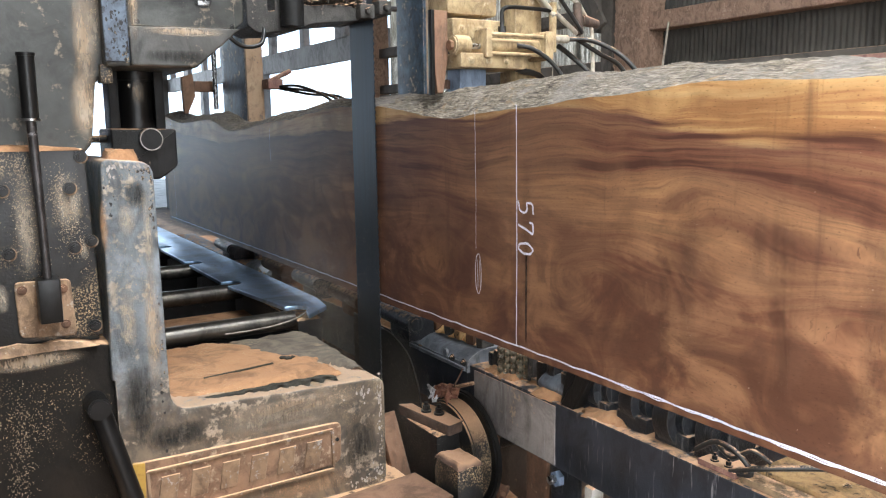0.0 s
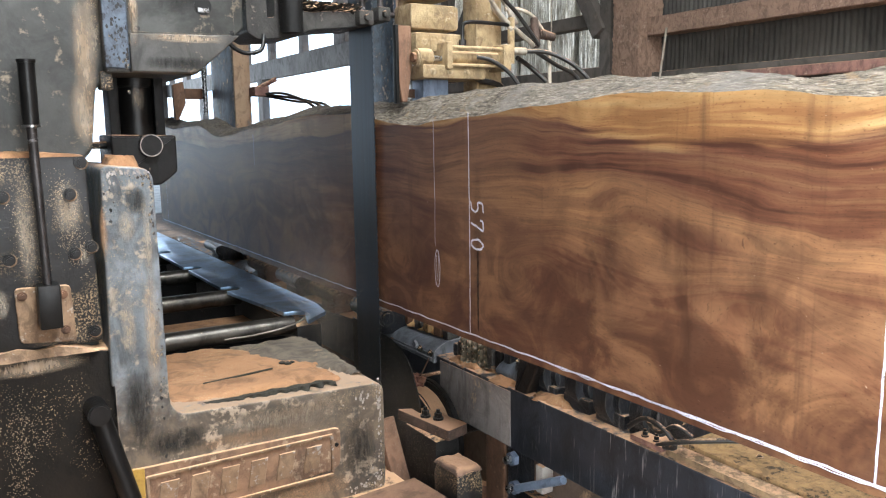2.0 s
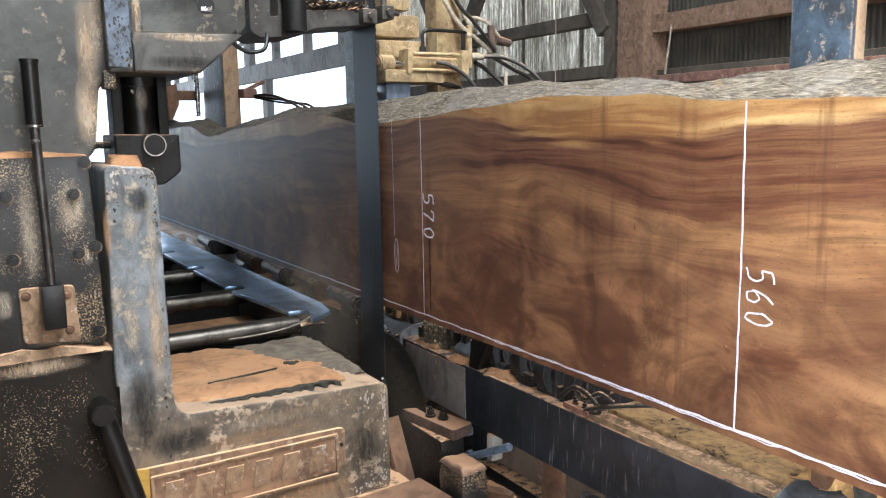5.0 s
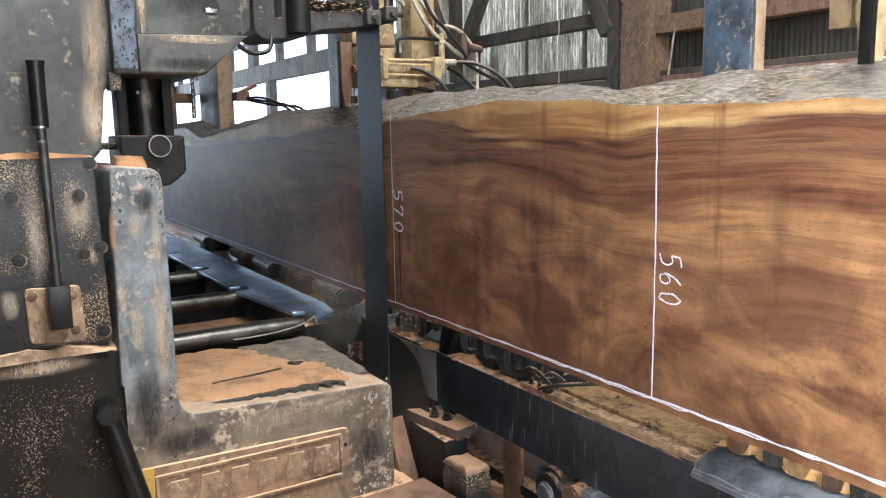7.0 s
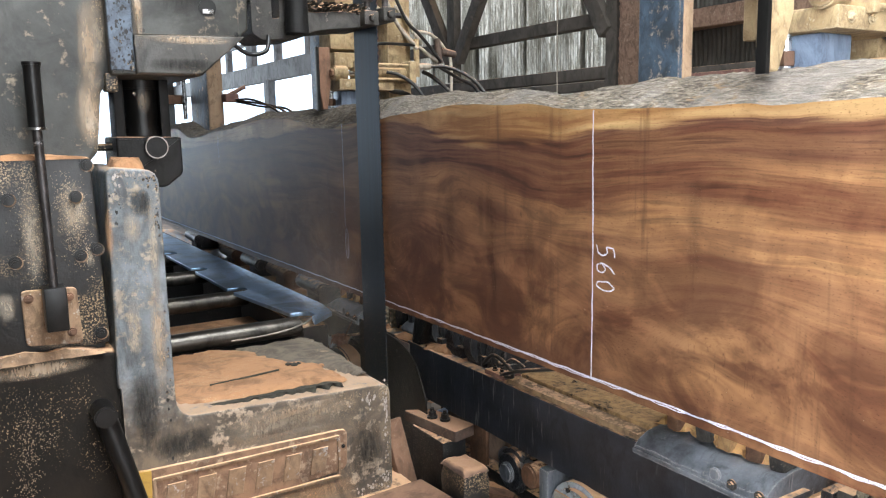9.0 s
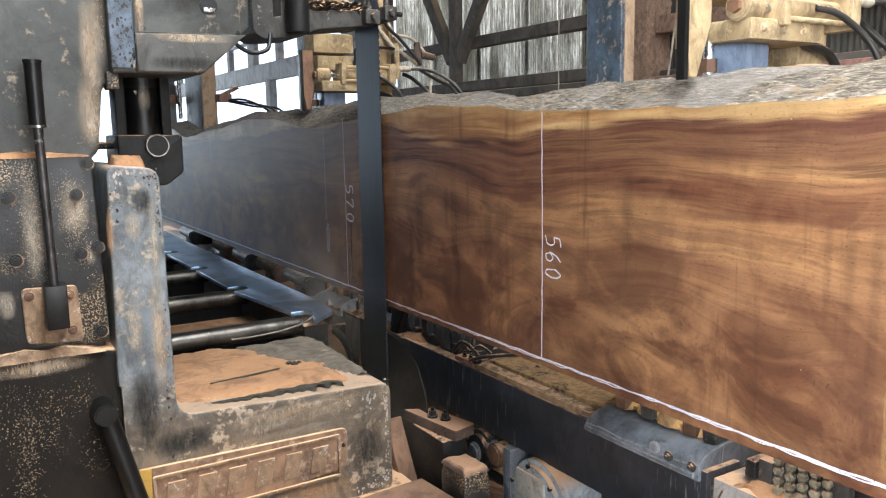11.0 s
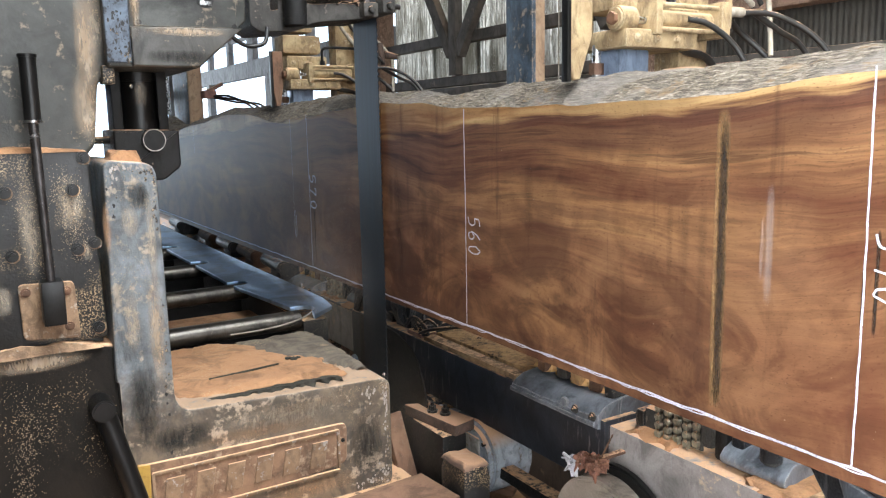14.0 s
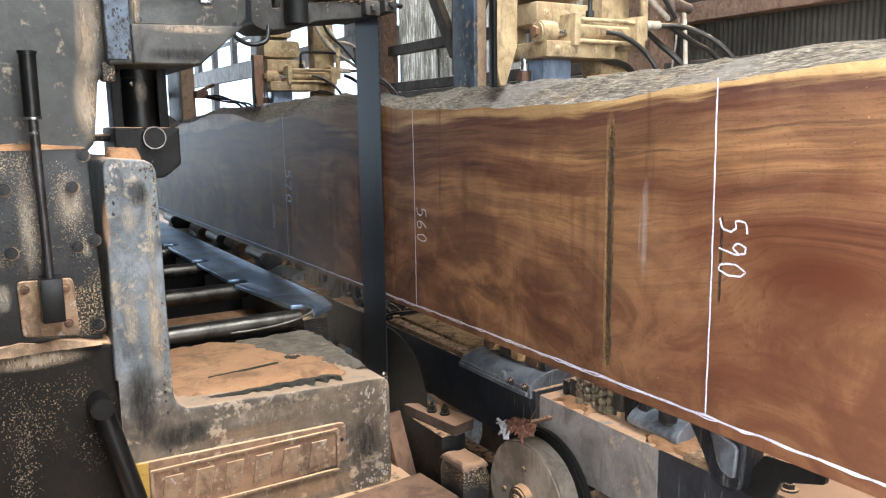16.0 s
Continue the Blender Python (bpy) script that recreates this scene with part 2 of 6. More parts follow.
def blade_steel():
    k = Nodes("dark_blade_steel")
    v = k.coords((60, 60, 0.6))
    streak = k.noise(v, 3, 4, 0.6)
    blot = k.noise(k.coords((3, 3, 1.2)), 4, 4)
    col = k.mix(streak, (0.012, 0.016, 0.022), (0.072, 0.095, 0.125))
    col = k.mix(k.ramp(blot, (0.5, 0.0), (0.75, 0.6)), col, (0.05, 0.05, 0.055))
    return k.done(col, k.math("ADD", 0.26, k.math("MULTIPLY", streak, 0.2)), 0.9)


BLADE = blade_steel()


def sapwood_slab():
    """Sawn face: streaked brown heartwood, pale sapwood along the natural edge, saw marks and smudges."""
    k = Nodes("sawn_heartwood_face")
    obj = k.n("TexCoord").outputs["Object"]
    xyz = k.n("SeparateXYZ", Vector=obj)
    y, z = xyz.outputs[1], xyz.outputs[2]

    def field(ys, zs, scale, detail, rough, x=0.0, zc=None, dist=0.0):
        return k.noise(k.n("CombineXYZ", X=x, Y=k.math("MULTIPLY", y, ys), Z=k.math("MULTIPLY", z if zc is None else zc, zs)).outputs[0], scale, detail, rough, dist)

    low = k.math("SUBTRACT", field(0.75, 1.5, 2.0, 2, 0.45, 3.1), 0.5)
    mid = k.math("SUBTRACT", field(1.0, 2.6, 4.0, 3, 0.5, 7.7), 0.5)
    attr = k.t.nodes.new("ShaderNodeAttribute")
    attr.attribute_name = "rise"
    deep = k.n("MapRange", _0=z, _1=1.54, _2=1.16).outputs[0]
    edge = k.t.nodes.new("ShaderNodeAttribute")
    edge.attribute_name = "sapz"
    calm = k.math("ADD", 0.16, k.math("MULTIPLY", deep, 0.30))
    warp = k.math("MULTIPLY", calm, k.math("ADD", k.math("MULTIPLY", low, 0.46), k.math("MULTIPLY", mid, 0.06)))
    follow = k.math("MULTIPLY", k.math("ADD", k.math("MULTIPLY", attr.outputs["Fac"], 0.35), k.math("MULTIPLY", k.math("SUBTRACT", edge.outputs["Fac"], 1.565), 0.65)), k.math("SUBTRACT", 1.0, deep))
    zz = k.math("SUBTRACT", k.math("ADD", z, warp), follow)
    # arches and eyes in the figure, where limbs once grew: centre (y, z), spread, and how far they lift the grain
    wy = k.math("ADD", y, k.math("MULTIPLY", mid, 0.30))
    wz = k.math("ADD", z, k.math("MULTIPLY", low, 0.10))
    for cy, cz, sy, sz, lift in ((0.84, 1.44, 0.20, 0.09, 0.060), (1.14, 1.235, 0.13, 0.055, 0.085), (0.64, 1.265, 0.10, 0.050, 0.085), (0.63, 1.398, 0.11, 0.030, 0.030), (-0.87, 1.31, 0.20, 0.085, 0.130), (0.05, 1.19, 0.15, 0.080, 0.110), (-0.35, 1.17, 0.12, 0.06, 0.06), (1.75, 1.26, 0.16, 0.08, 0.07), (3.05, 1.22, 0.22, 0.11, 0.15), (4.2, 1.30, 0.30, 0.10, 0.10)):
        a = k.math("POWER", k.math("DIVIDE", k.math("SUBTRACT", wy, cy), sy), 2.0)
        b = k.math("POWER", k.math("DIVIDE", k.math("SUBTRACT", wz, cz), sz), 2.0)
        hill = k.math("EXPONENT", k.math("MULTIPLY", k.math("ADD", a, b), -1.0))
        zz = k.math("SUBTRACT", zz, k.math("MULTIPLY", hill, lift))
    bands = field(0.050, 1.0, 10.0, 3, 0.55, 0.0, zz, 0.3)
    lines = field(0.050, 1.0, 44.0, 4, 0.6, 0.4, zz, 0.25)
    hair = field(0.035, 1.0, 150.0, 3, 0.65, 1.9, zz)
    fibre = field(8.0, 160.0, 2.4, 3, 0.7, 0.9, zz)
    tone = field(0.8, 1.2, 1.9, 3, 0.55, 5.0)
    raw = k.math("ADD", k.math("MULTIPLY", bands, 0.55), k.math("MULTIPLY", lines, 0.45))
    mixed = k.math("ADD", k.math("SUBTRACT", 0.505, k.math("MULTIPLY", deep, 0.025)), k.math("MULTIPLY", k.math("SUBTRACT", raw, 0.5), k.math("SUBTRACT", 1.65, k.math("MULTIPLY", deep, 1.05))))
    col = k.ramp(mixed, (0.34, (0.055, 0.022, 0.014)), (0.43, (0.150, 0.062, 0.033)), (0.50, (0.222, 0.110, 0.054)), (0.58, (0.350, 0.180, 0.082)), (0.70, (0.50, 0.285, 0.130)))
    col = k.mix(k.ramp(tone, (0.34, 0.45), (0.50, 0.0)), col, k.mix(0.72, col, (0.045, 0.014, 0.008)))
    col = k.mix(k.ramp(tone, (0.50, 0.0), (0.70, 0.55)), col, (0.36, 0.200, 0.100))
    near = k.n("MapRange", _0=y, _1=-0.85, _2=-0.45, _3=0.25, _4=0.80).outputs[0]
    fade = k.math("SUBTRACT", 1.0, k.math("MULTIPLY", deep, near))
    col = k.mix(k.math("MULTIPLY", fade, k.ramp(lines, (0.57, 0.0), (0.66, 0.75))), col, (0.040, 0.015, 0.009))
    col = k.mix(k.math("MULTIPLY", fade, k.ramp(hair, (0.52, 0.0), (0.66, 0.40))), col, (0.050, 0.019, 0.011))
    soft = field(1.6, 2.2, 3.4, 4, 0.6, 12.0, None, 1.2)
    col = k.mix(k.math("MULTIPLY", deep, k.ramp(soft, (0.38, 0.88), (0.56, 0.0))), col, (0.080, 0.034, 0.020))
    col = k.mix(k.math("MULTIPLY", deep, k.ramp(soft, (0.50, 0.0), (0.66, 0.42))), col, (0.36, 0.195, 0.100))
    # sapwood
    under = k.math("ADD", k.math("SUBTRACT", z, edge.outputs["Fac"]), k.math("MULTIPLY", k.math("SUBTRACT", lines, 0.5), 0.05))
    sap = k.ramp(k.n("MapRange", _0=under, _1=-0.012, _2=0.012).outputs[0], (0.0, 0.0), (0.5, 0.62), (1.0, 1.0))
    sapcol = k.ramp(mixed, (0.36, (0.26, 0.125, 0.050)), (0.46, (0.44, 0.25, 0.105)), (0.60, (0.62, 0.42, 0.20)))
    below = k.ramp(k.n("MapRange", _0=under, _1=-0.105, _2=0.0).outputs[0], (0.0, 0.0), (0.55, 0.55), (0.9, 0.9), (1.0, 0.0))
    col = k.mix(k.math("MULTIPLY", below, k.ramp(bands, (0.40, 0.0), (0.58, 1.0))), col, (0.066, 0.028, 0.026))
    col = k.mix(sap, col, sapcol)
    rim = k.ramp(k.math("ADD", k.math("MULTIPLY", lines, 0.5), k.math("MULTIPLY", field(1.5, 1.0, 3.0, 3, 0.6, 8.0), 0.6)), (0.53, 0.0), (0.62, 0.50))
    col = k.mix(k.math("MULTIPLY", sap, rim), col, (0.16, 0.075, 0.03))
    col = k.mix(k.math("MULTIPLY", fibre, 0.45), col, k.mix(0.55, col, (0.03, 0.012, 0.008)))
    # upright saw smudges and a film of dust
    saw = field(9.0, 0.7, 2.0, 4, 0.7, 0.2)
    col = k.mix(k.ramp(saw, (0.60, 0.0), (0.74, 0.55)), col, (0.06, 0.026, 0.016))
    film = k.noise(k.coords((1, 1.2, 1.2)), 3.6, 4, 0.6, 0.8)
    col = k.mix(k.ramp(film, (0.50, 0.0), (0.78, 0.09)), col, (0.46, 0.29, 0.17))
    pore = field(3.0, 9.0, 40.0, 3, 0.7, 4.4, zz)
    col = k.mix(k.ramp(pore, (0.58, 0.0), (0.70, 0.60)), col, (0.045, 0.016, 0.010))
    speck = k.ramp(k.noise(k.coords(), 170, 1, 0.4), (0.82, 0.0), (0.84, 0.5))
    col = k.mix(speck, col, (0.65, 0.52, 0.40))
    k.bump(k.math("ADD", k.math("MULTIPLY", fibre, 0.6), k.math("MULTIPLY", saw, 0.4)), 0.10, 0.004)
    blotch = k.ramp(field(1.3, 1.9, 2.6, 5, 0.62, 30.0, None, 0.9), (0.36, 0.40), (0.48, 0.0))
    col = k.mix(blotch, col, k.mix(0.7, col, (0.035, 0.013, 0.009)))
    # purple-brown heart plus painted light fall-off, darker towards the far end of the slab
    heart_shade = k.n("MapRange", _0=k.math("ADD", k.math("ADD", y, k.math("MULTIPLY", low, 1.6)), k.math("MULTIPLY", k.math("SUBTRACT", mixed, 0.5), 2.0)), _1=0.25, _2=1.15).outputs[0]
    col = k.mix(k.math("MULTIPLY", heart_shade, k.math("SUBTRACT", 0.31, k.math("MULTIPLY", sap, 0.26))), col, (0.062, 0.028, 0.024))
    # and deep red low down towards the near end
    ruddy = k.n("MapRange", _0=k.math("ADD", y, k.math("MULTIPLY", low, 1.2)), _1=-0.15, _2=-0.65).outputs[0]
    col = k.mix(k.math("MULTIPLY", k.math("MULTIPLY", ruddy, deep), 0.46), col, (0.120, 0.044, 0.023))
    ea = k.math("POWER", k.math("DIVIDE", k.math("SUBTRACT", wy, -0.87), 0.20), 2.0)
    eb = k.math("POWER", k.math("DIVIDE", k.math("SUBTRACT", wz, 1.315), 0.085), 2.0)
    eye = k.math("EXPONENT", k.math("MULTIPLY", k.math("ADD", ea, eb), -1.0))
    col = k.mix(k.math("MULTIPLY", eye, 0.92), col, k.mix(lines, (0.026, 0.007, 0.005), (0.105, 0.032, 0.016)))
    k.b.inputs["Specular IOR Level"].default_value = 0.13
    return k.done(col, k.math("ADD", 0.36, k.math("MULTIPLY", fibre, 0.18)))


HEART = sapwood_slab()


def bark():
    k = Nodes("grey_fibrous_bark_edge")
    a, f = k.noise(k.coords((1, 0.25, 1)), 70, 5, 0.8, 1.2), k.noise(k.coords((1, 0.18, 1)), 260, 3, 0.75, 0.6)
    b, c = k.noise(k.coords((1, 0.7, 1)), 5, 5, 0.6, 0.6), k.noise(k.coords((1, 0.5, 1)), 22, 5, 0.7, 0.8)
    both = k.math("ADD", k.math("MULTIPLY", a, 0.55), k.math("MULTIPLY", f, 0.45))
    col = k.ramp(both, (0.38, (0.030, 0.024, 0.018)), (0.47, (0.12, 0.097, 0.070)), (0.54, (0.25, 0.21, 0.16)), (0.64, (0.50, 0.44, 0.36)))
    col = k.mix(k.ramp(b, (0.48, 0.0), (0.60, 0.7)), col, k.mix(both, (0.04, 0.036, 0.032), (0.38, 0.34, 0.30)))
    col = k.mix(k.ramp(c, (0.58, 0.0), (0.68, 0.7)), col, (0.30, 0.19, 0.09))
    pale = k.ramp(k.noise(k.coords((1, 0.9, 1)), 2.4, 4, 0.6, 0.5), (0.60, 0.0), (0.72, 0.5))
    col = k.mix(pale, col, k.mix(both, (0.12, 0.105, 0.09), (0.74, 0.70, 0.64)))
    moss = k.ramp(k.noise(k.coords((1, 0.8, 1)), 3.1, 5, 0.65, 0.7), (0.30, 0.8), (0.43, 0.0))
    col = k.mix(moss, col, k.mix(both, (0.03, 0.03, 0.03), (0.22, 0.21, 0.20)))
    k.bump(k.math("ADD", k.math("MULTIPLY", a, 0.8), k.math("ADD", k.math("MULTIPLY", f, 0.4), k.math("MULTIPLY", c, 0.6))), 1.0, 0.02)
    return k.done(col, 0.9)


BARK = bark()


def chalk():
    k = Nodes("white_chalk")
    grain = k.noise(k.coords(), 520, 2, 0.6)
    k.put(k.b.inputs["Alpha"], k.ramp(grain, (0.30, 0.15), (0.50, 1.0)))
    return k.done((0.68, 0.68, 0.82), 0.9)


CHALK = chalk()


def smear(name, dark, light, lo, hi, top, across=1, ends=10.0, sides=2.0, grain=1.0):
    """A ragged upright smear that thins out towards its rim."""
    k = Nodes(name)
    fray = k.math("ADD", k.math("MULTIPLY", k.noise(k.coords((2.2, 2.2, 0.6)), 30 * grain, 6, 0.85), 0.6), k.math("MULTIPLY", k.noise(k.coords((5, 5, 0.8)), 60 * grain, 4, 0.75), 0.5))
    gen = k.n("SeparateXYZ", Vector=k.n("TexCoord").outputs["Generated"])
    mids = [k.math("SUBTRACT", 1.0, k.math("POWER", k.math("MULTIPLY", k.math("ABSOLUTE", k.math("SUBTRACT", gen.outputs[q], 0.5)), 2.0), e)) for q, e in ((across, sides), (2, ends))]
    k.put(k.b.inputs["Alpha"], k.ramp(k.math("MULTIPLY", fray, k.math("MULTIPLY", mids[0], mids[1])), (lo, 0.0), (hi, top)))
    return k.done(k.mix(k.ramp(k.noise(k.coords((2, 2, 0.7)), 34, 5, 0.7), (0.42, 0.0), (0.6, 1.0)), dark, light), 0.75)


STAIN = smear("dark_saw_stain", (0.009, 0.006, 0.005), (0.060, 0.034, 0.016), 0.33, 0.56, 0.92, grain=1.0)
SMUDGE = smear("faint_saw_smudge", (0.05, 0.022, 0.012), (0.08, 0.036, 0.018), 0.24, 0.85, 0.36, ends=3.0)
PALE_STAIN = smear("tan_saw_stain", (0.36, 0.20, 0.08), (0.46, 0.28, 0.12), 0.26, 0.60, 0.75)
SCUFF = smear("pale_dusty_scuff", (0.55, 0.46, 0.42), (0.65, 0.56, 0.52), 0.18, 0.8, 0.34, ends=4.0)
TAN_CAKE = smear("caked_tan_dust", (0.40, 0.29, 0.19), (0.54, 0.43, 0.32), 0.20, 0.56, 0.68, across=0, ends=1.8, sides=1.5, grain=1.1)
DUSTING = smear("beige_dust_smudge", (0.36, 0.30, 0.23), (0.50, 0.43, 0.34), 0.24, 0.66, 0.74, across=0, ends=2.0, sides=2.0, grain=0.9)
ORANGE_DUSTING = smear("orange_dust_smudge", (0.45, 0.25, 0.13), (0.52, 0.32, 0.18), 0.26, 0.70, 0.62, across=0, ends=2.0, sides=2.0, grain=0.8)
# dark ragged smears at the saw's darker spots, such as the arm's lower corner
DARK_SMUDGE = smear("black_ragged_smudge", (0.012, 0.011, 0.010), (0.03, 0.027, 0.022), 0.22, 0.58, 0.8, across=0, ends=2.0, sides=2.0, grain=0.4)


def lit_sheet():
    k = Nodes("weathered_translucent_sheet")
    v = k.coords((1, 1, 0.5))
    spots, big = k.noise(k.coords((1, 2.2, 0.35)), 30, 5, 0.8), k.noise(k.coords((1, 1.6, 0.5)), 2.6, 4)
    col = k.mix(k.ramp(spots, (0.40, 0.0), (0.58, 1.0)), (0.42, 0.40, 0.35), (0.97, 0.96, 0.92))
    col = k.mix(k.ramp(big, (0.46, 0.0), (0.64, 0.8)), col, (0.26, 0.245, 0.205))
    # shade between the corrugations and their sparkle, both put into the colour
    rib_shade = k.ramp(k.noise(k.coords((1, 30, 0.02)), 3.2, 1, 0.4), (0.42, 0.0), (0.56, 1.0))
    col = k.mix(k.math("MULTIPLY", rib_shade, 0.5), col, (0.15, 0.14, 0.12))
    spark = k.ramp(k.noise(k.coords((1, 1, 0.7)), 130, 2, 0.6), (0.60, 0.0), (0.66, 1.0))
    col = k.mix(k.math("MULTIPLY", spark, k.ramp(k.noise(v, 4.0, 3), (0.44, 0.0), (0.56, 1.0))), col, (0.97, 0.97, 0.95))
    k.done(col, 0.6)
    tr = k.n("BsdfTranslucent", Color=col)
    mix = k.n("MixShader", _0=0.92, _1=k.b.outputs[0], _2=tr.outputs[0])
    k.t.links.new(mix.outputs[0], k.t.nodes["Material Output"].inputs[0])
    return k.m


SHEET_LIT = lit_sheet()


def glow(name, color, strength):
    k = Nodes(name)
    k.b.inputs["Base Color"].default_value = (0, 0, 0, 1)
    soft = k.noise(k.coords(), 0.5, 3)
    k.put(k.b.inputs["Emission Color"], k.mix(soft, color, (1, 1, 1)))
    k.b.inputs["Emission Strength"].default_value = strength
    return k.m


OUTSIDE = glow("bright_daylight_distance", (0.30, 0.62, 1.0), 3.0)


# ---- building helpers ----
def part(name, bm, material, parent=None, label=""):
    me = bpy.data.meshes.new(name)
    bm.normal_update()
    bm.to_mesh(me)
    bm.free()
    me.polygons.foreach_set("use_smooth", [True] * len(me.polygons))
    me.set_sharp_from_angle(angle=radians(38))
    for m in material if isinstance(material, (list, tuple)) else (material,):
        me.materials.append(m)
    ob = new(name, me)
    if parent:
        ob.parent = parent
    return tagged(ob, label)


def group(name, label, category, kind="", grp=""):
    return tagged(new(name), label, category, grp, kind)


def box(bm, x0, x1, y0, y1, z0, z1, bevel=0.004, turn=None):
    made = bmesh.ops.create_cube(bm, size=1.0)
    vs = made["verts"]
    bmesh.ops.scale(bm, vec=(x1 - x0, y1 - y0, z1 - z0), verts=vs)
    if bevel:
        es = list({e for v in vs for e in v.link_edges})
        out = bmesh.ops.bevel(bm, geom=es, offset=bevel, segments=2, affect="EDGES", profile=0.6)
        vs = list({v for f in out["faces"] for v in f.verts} | {v for v in vs if v.is_valid})
        vs = list(grown(vs))
    if turn:
        bmesh.ops.transform(bm, matrix=turn, verts=vs)
    bmesh.ops.translate(bm, vec=((x0 + x1) / 2, (y0 + y1) / 2, (z0 + z1) / 2), verts=vs)
    return bm


def grown(vs):
    seen, todo = set(vs), list(vs)
    while todo:
        for e in todo.pop().link_edges:
            for v in e.verts:
                if v not in seen:
                    seen.add(v)
                    todo.append(v)
    return seen


def rod(bm, a, b, r, r2=None, seg=16, bevel=0.0):
    a, b = Vector(a), Vector(b)
    m = Matrix.Translation((a + b) / 2) @ (b - a).to_track_quat("Z", "Y").to_matrix().to_4x4()
    made = bmesh.ops.create_cone(bm, cap_ends=True, segments=seg, radius1=r, radius2=r if r2 is None else r2, depth=(b - a).length)
    vs = made["verts"]
    if bevel:
        es = [e for v in vs for e in v.link_edges if len(e.link_faces) == 2 and any(len(f.verts) > 4 for f in e.link_faces)]
        out = bmesh.ops.bevel(bm, geom=list(set(es)), offset=bevel, segments=2, affect="EDGES")
        vs = list(grown([v for f in out["faces"] for v in f.verts]))
    bmesh.ops.transform(bm, matrix=m, verts=vs)
    for v in vs:
        for f in v.link_faces:
            f.smooth = len(f.verts) == 4
    return bm


def prism(bm, outline, axis, a, b, bevel=0.006):
    """An outline in two of the axes, drawn out along the third; bevelled."""
    def at(u, w, d):
        return {"y": (u, d, w), "x": (d, u, w), "z": (u, w, d)}[axis]
    n = len(outline)
    va = [bm.verts.new(at(u, w, a)) for u, w in outline]
    vb = [bm.verts.new(at(u, w, b)) for u, w in outline]
    fs = [bm.faces.new(va), bm.faces.new(list(reversed(vb)))]
    fs += [bm.faces.new((va[i], vb[i], vb[(i + 1) % n], va[(i + 1) % n])) for i in range(n)]
    bmesh.ops.recalc_face_normals(bm, faces=fs)
    if bevel:
        es = list({e for f in fs[:2] for e in f.edges})
        bmesh.ops.bevel(bm, geom=es, offset=bevel, segments=3, affect="EDGES", profile=0.6)
    return bm


def rounded(points, radii, seg=5):
    """A polygon with its corners rounded by the given radii."""
    out, n = [], len(points)
    for i, (p, r) in enumerate(zip(points, radii)):
        p = Vector(p)
        if r == 0:
            out.append(tuple(p))
            continue
        u, w = (Vector(points[i - 1]) - p).normalized(), (Vector(points[(i + 1) % n]) - p).normalized()
        a, b = p + u * r, p + w * r
        for j in range(seg + 1):
            t = j / seg
            out.append(tuple(a * (1 - t) ** 2 + p * 2 * t * (1 - t) + b * t * t))
    return out


def tube(name, points, r, material, parent=None, label="", seg=10):
    """A hose or bent pipe along a smooth line through the points."""
    pts = [Vector(p) for p in points]
    line = []
    for i in range(len(pts) - 1):
        p0, p1, p2, p3 = pts[max(i - 1, 0)], pts[i], pts[i + 1], pts[min(i + 2, len(pts) - 1)]
        for j in range(6):
            t = j / 6
            line.append(0.5 * (2 * p1 + (p2 - p0) * t + (2 * p0 - 5 * p1 + 4 * p2 - p3) * t * t + (3 * p1 - p0 - 3 * p2 + p3) * t ** 3))
    line.append(pts[-1])
    bm = bmesh.new()
    rings, side = [], None
    for i, p in enumerate(line):
        d = (line[min(i + 1, len(line) - 1)] - line[max(i - 1, 0)]).normalized()
        side = (d.orthogonal() if side is None else side - d * side.dot(d)).normalized()
        up = d.cross(side)
        rings.append([bm.verts.new(p + r * (math.cos(a) * side + math.sin(a) * up)) for a in (2 * math.pi * q / seg for q in range(seg))])
    for a, b in zip(rings, rings[1:]):
        for q in range(seg):
            bm.faces.new((a[q], a[(q + 1) % seg], b[(q + 1) % seg], b[q])).smooth = True
    bm.faces.new(list(reversed(rings[0]))), bm.faces.new(rings[-1])
    return part(name, bm, material, parent, label)


def hexbolt(bm, x, y, z, r, axis="y", h=0.008):
    d = {"y": (0, -h, 0), "z": (0, 0, h), "x": (-h, 0, 0)}[axis]
    rod(bm, (x, y, z), (x + d[0] * 0.3, y + d[1] * 0.3, z + d[2] * 0.3), r * 1.45, seg=16)
    rod(bm, (x, y, z), (x + d[0], y + d[1], z + d[2]), r, seg=6)
    rod(bm, (x, y, z), (x + d[0] * 1.5, y + d[1] * 1.5, z + d[2] * 1.5), r * 0.55, seg=10)


def heap(bm, x0, x1, y0, y1, z, h, nx=40, ny=40, rag=0.02, seed=0.0):
    """A low heap of sawdust with a ragged rim that runs out on its support."""
    grid = {}
    for i in range(nx + 1):
        for j in range(ny + 1):
            u, w = i / nx, j / ny
            x, y = x0 + (x1 - x0) * u, y0 + (y1 - y0) * w
            n = noise.fractal(Vector((x * 14 + seed, y * 14, seed)), 1.0, 2.0, 4)
            rim = min(u, 1 - u, w, 1 - w)
            x += rag * noise.noise(Vector((x * 30, y * 30, seed + 3))) * (1 if rim < 0.02 else 0.2)
            y += rag * noise.noise(Vector((x * 45, y * 30, seed + 7))) * (1 if rim < 0.02 else 0.2)
            grid[i, j] = bm.verts.new((x, y, z - 0.004 if rim == 0 else z + h * min(1, rim * 9) * (0.75 + 0.45 * n)))
    for i in range(nx):
        for j in range(ny):
            bm.faces.new((grid[i, j], grid[i + 1, j], grid[i + 1, j + 1], grid[i, j + 1])).smooth = True
    return bm


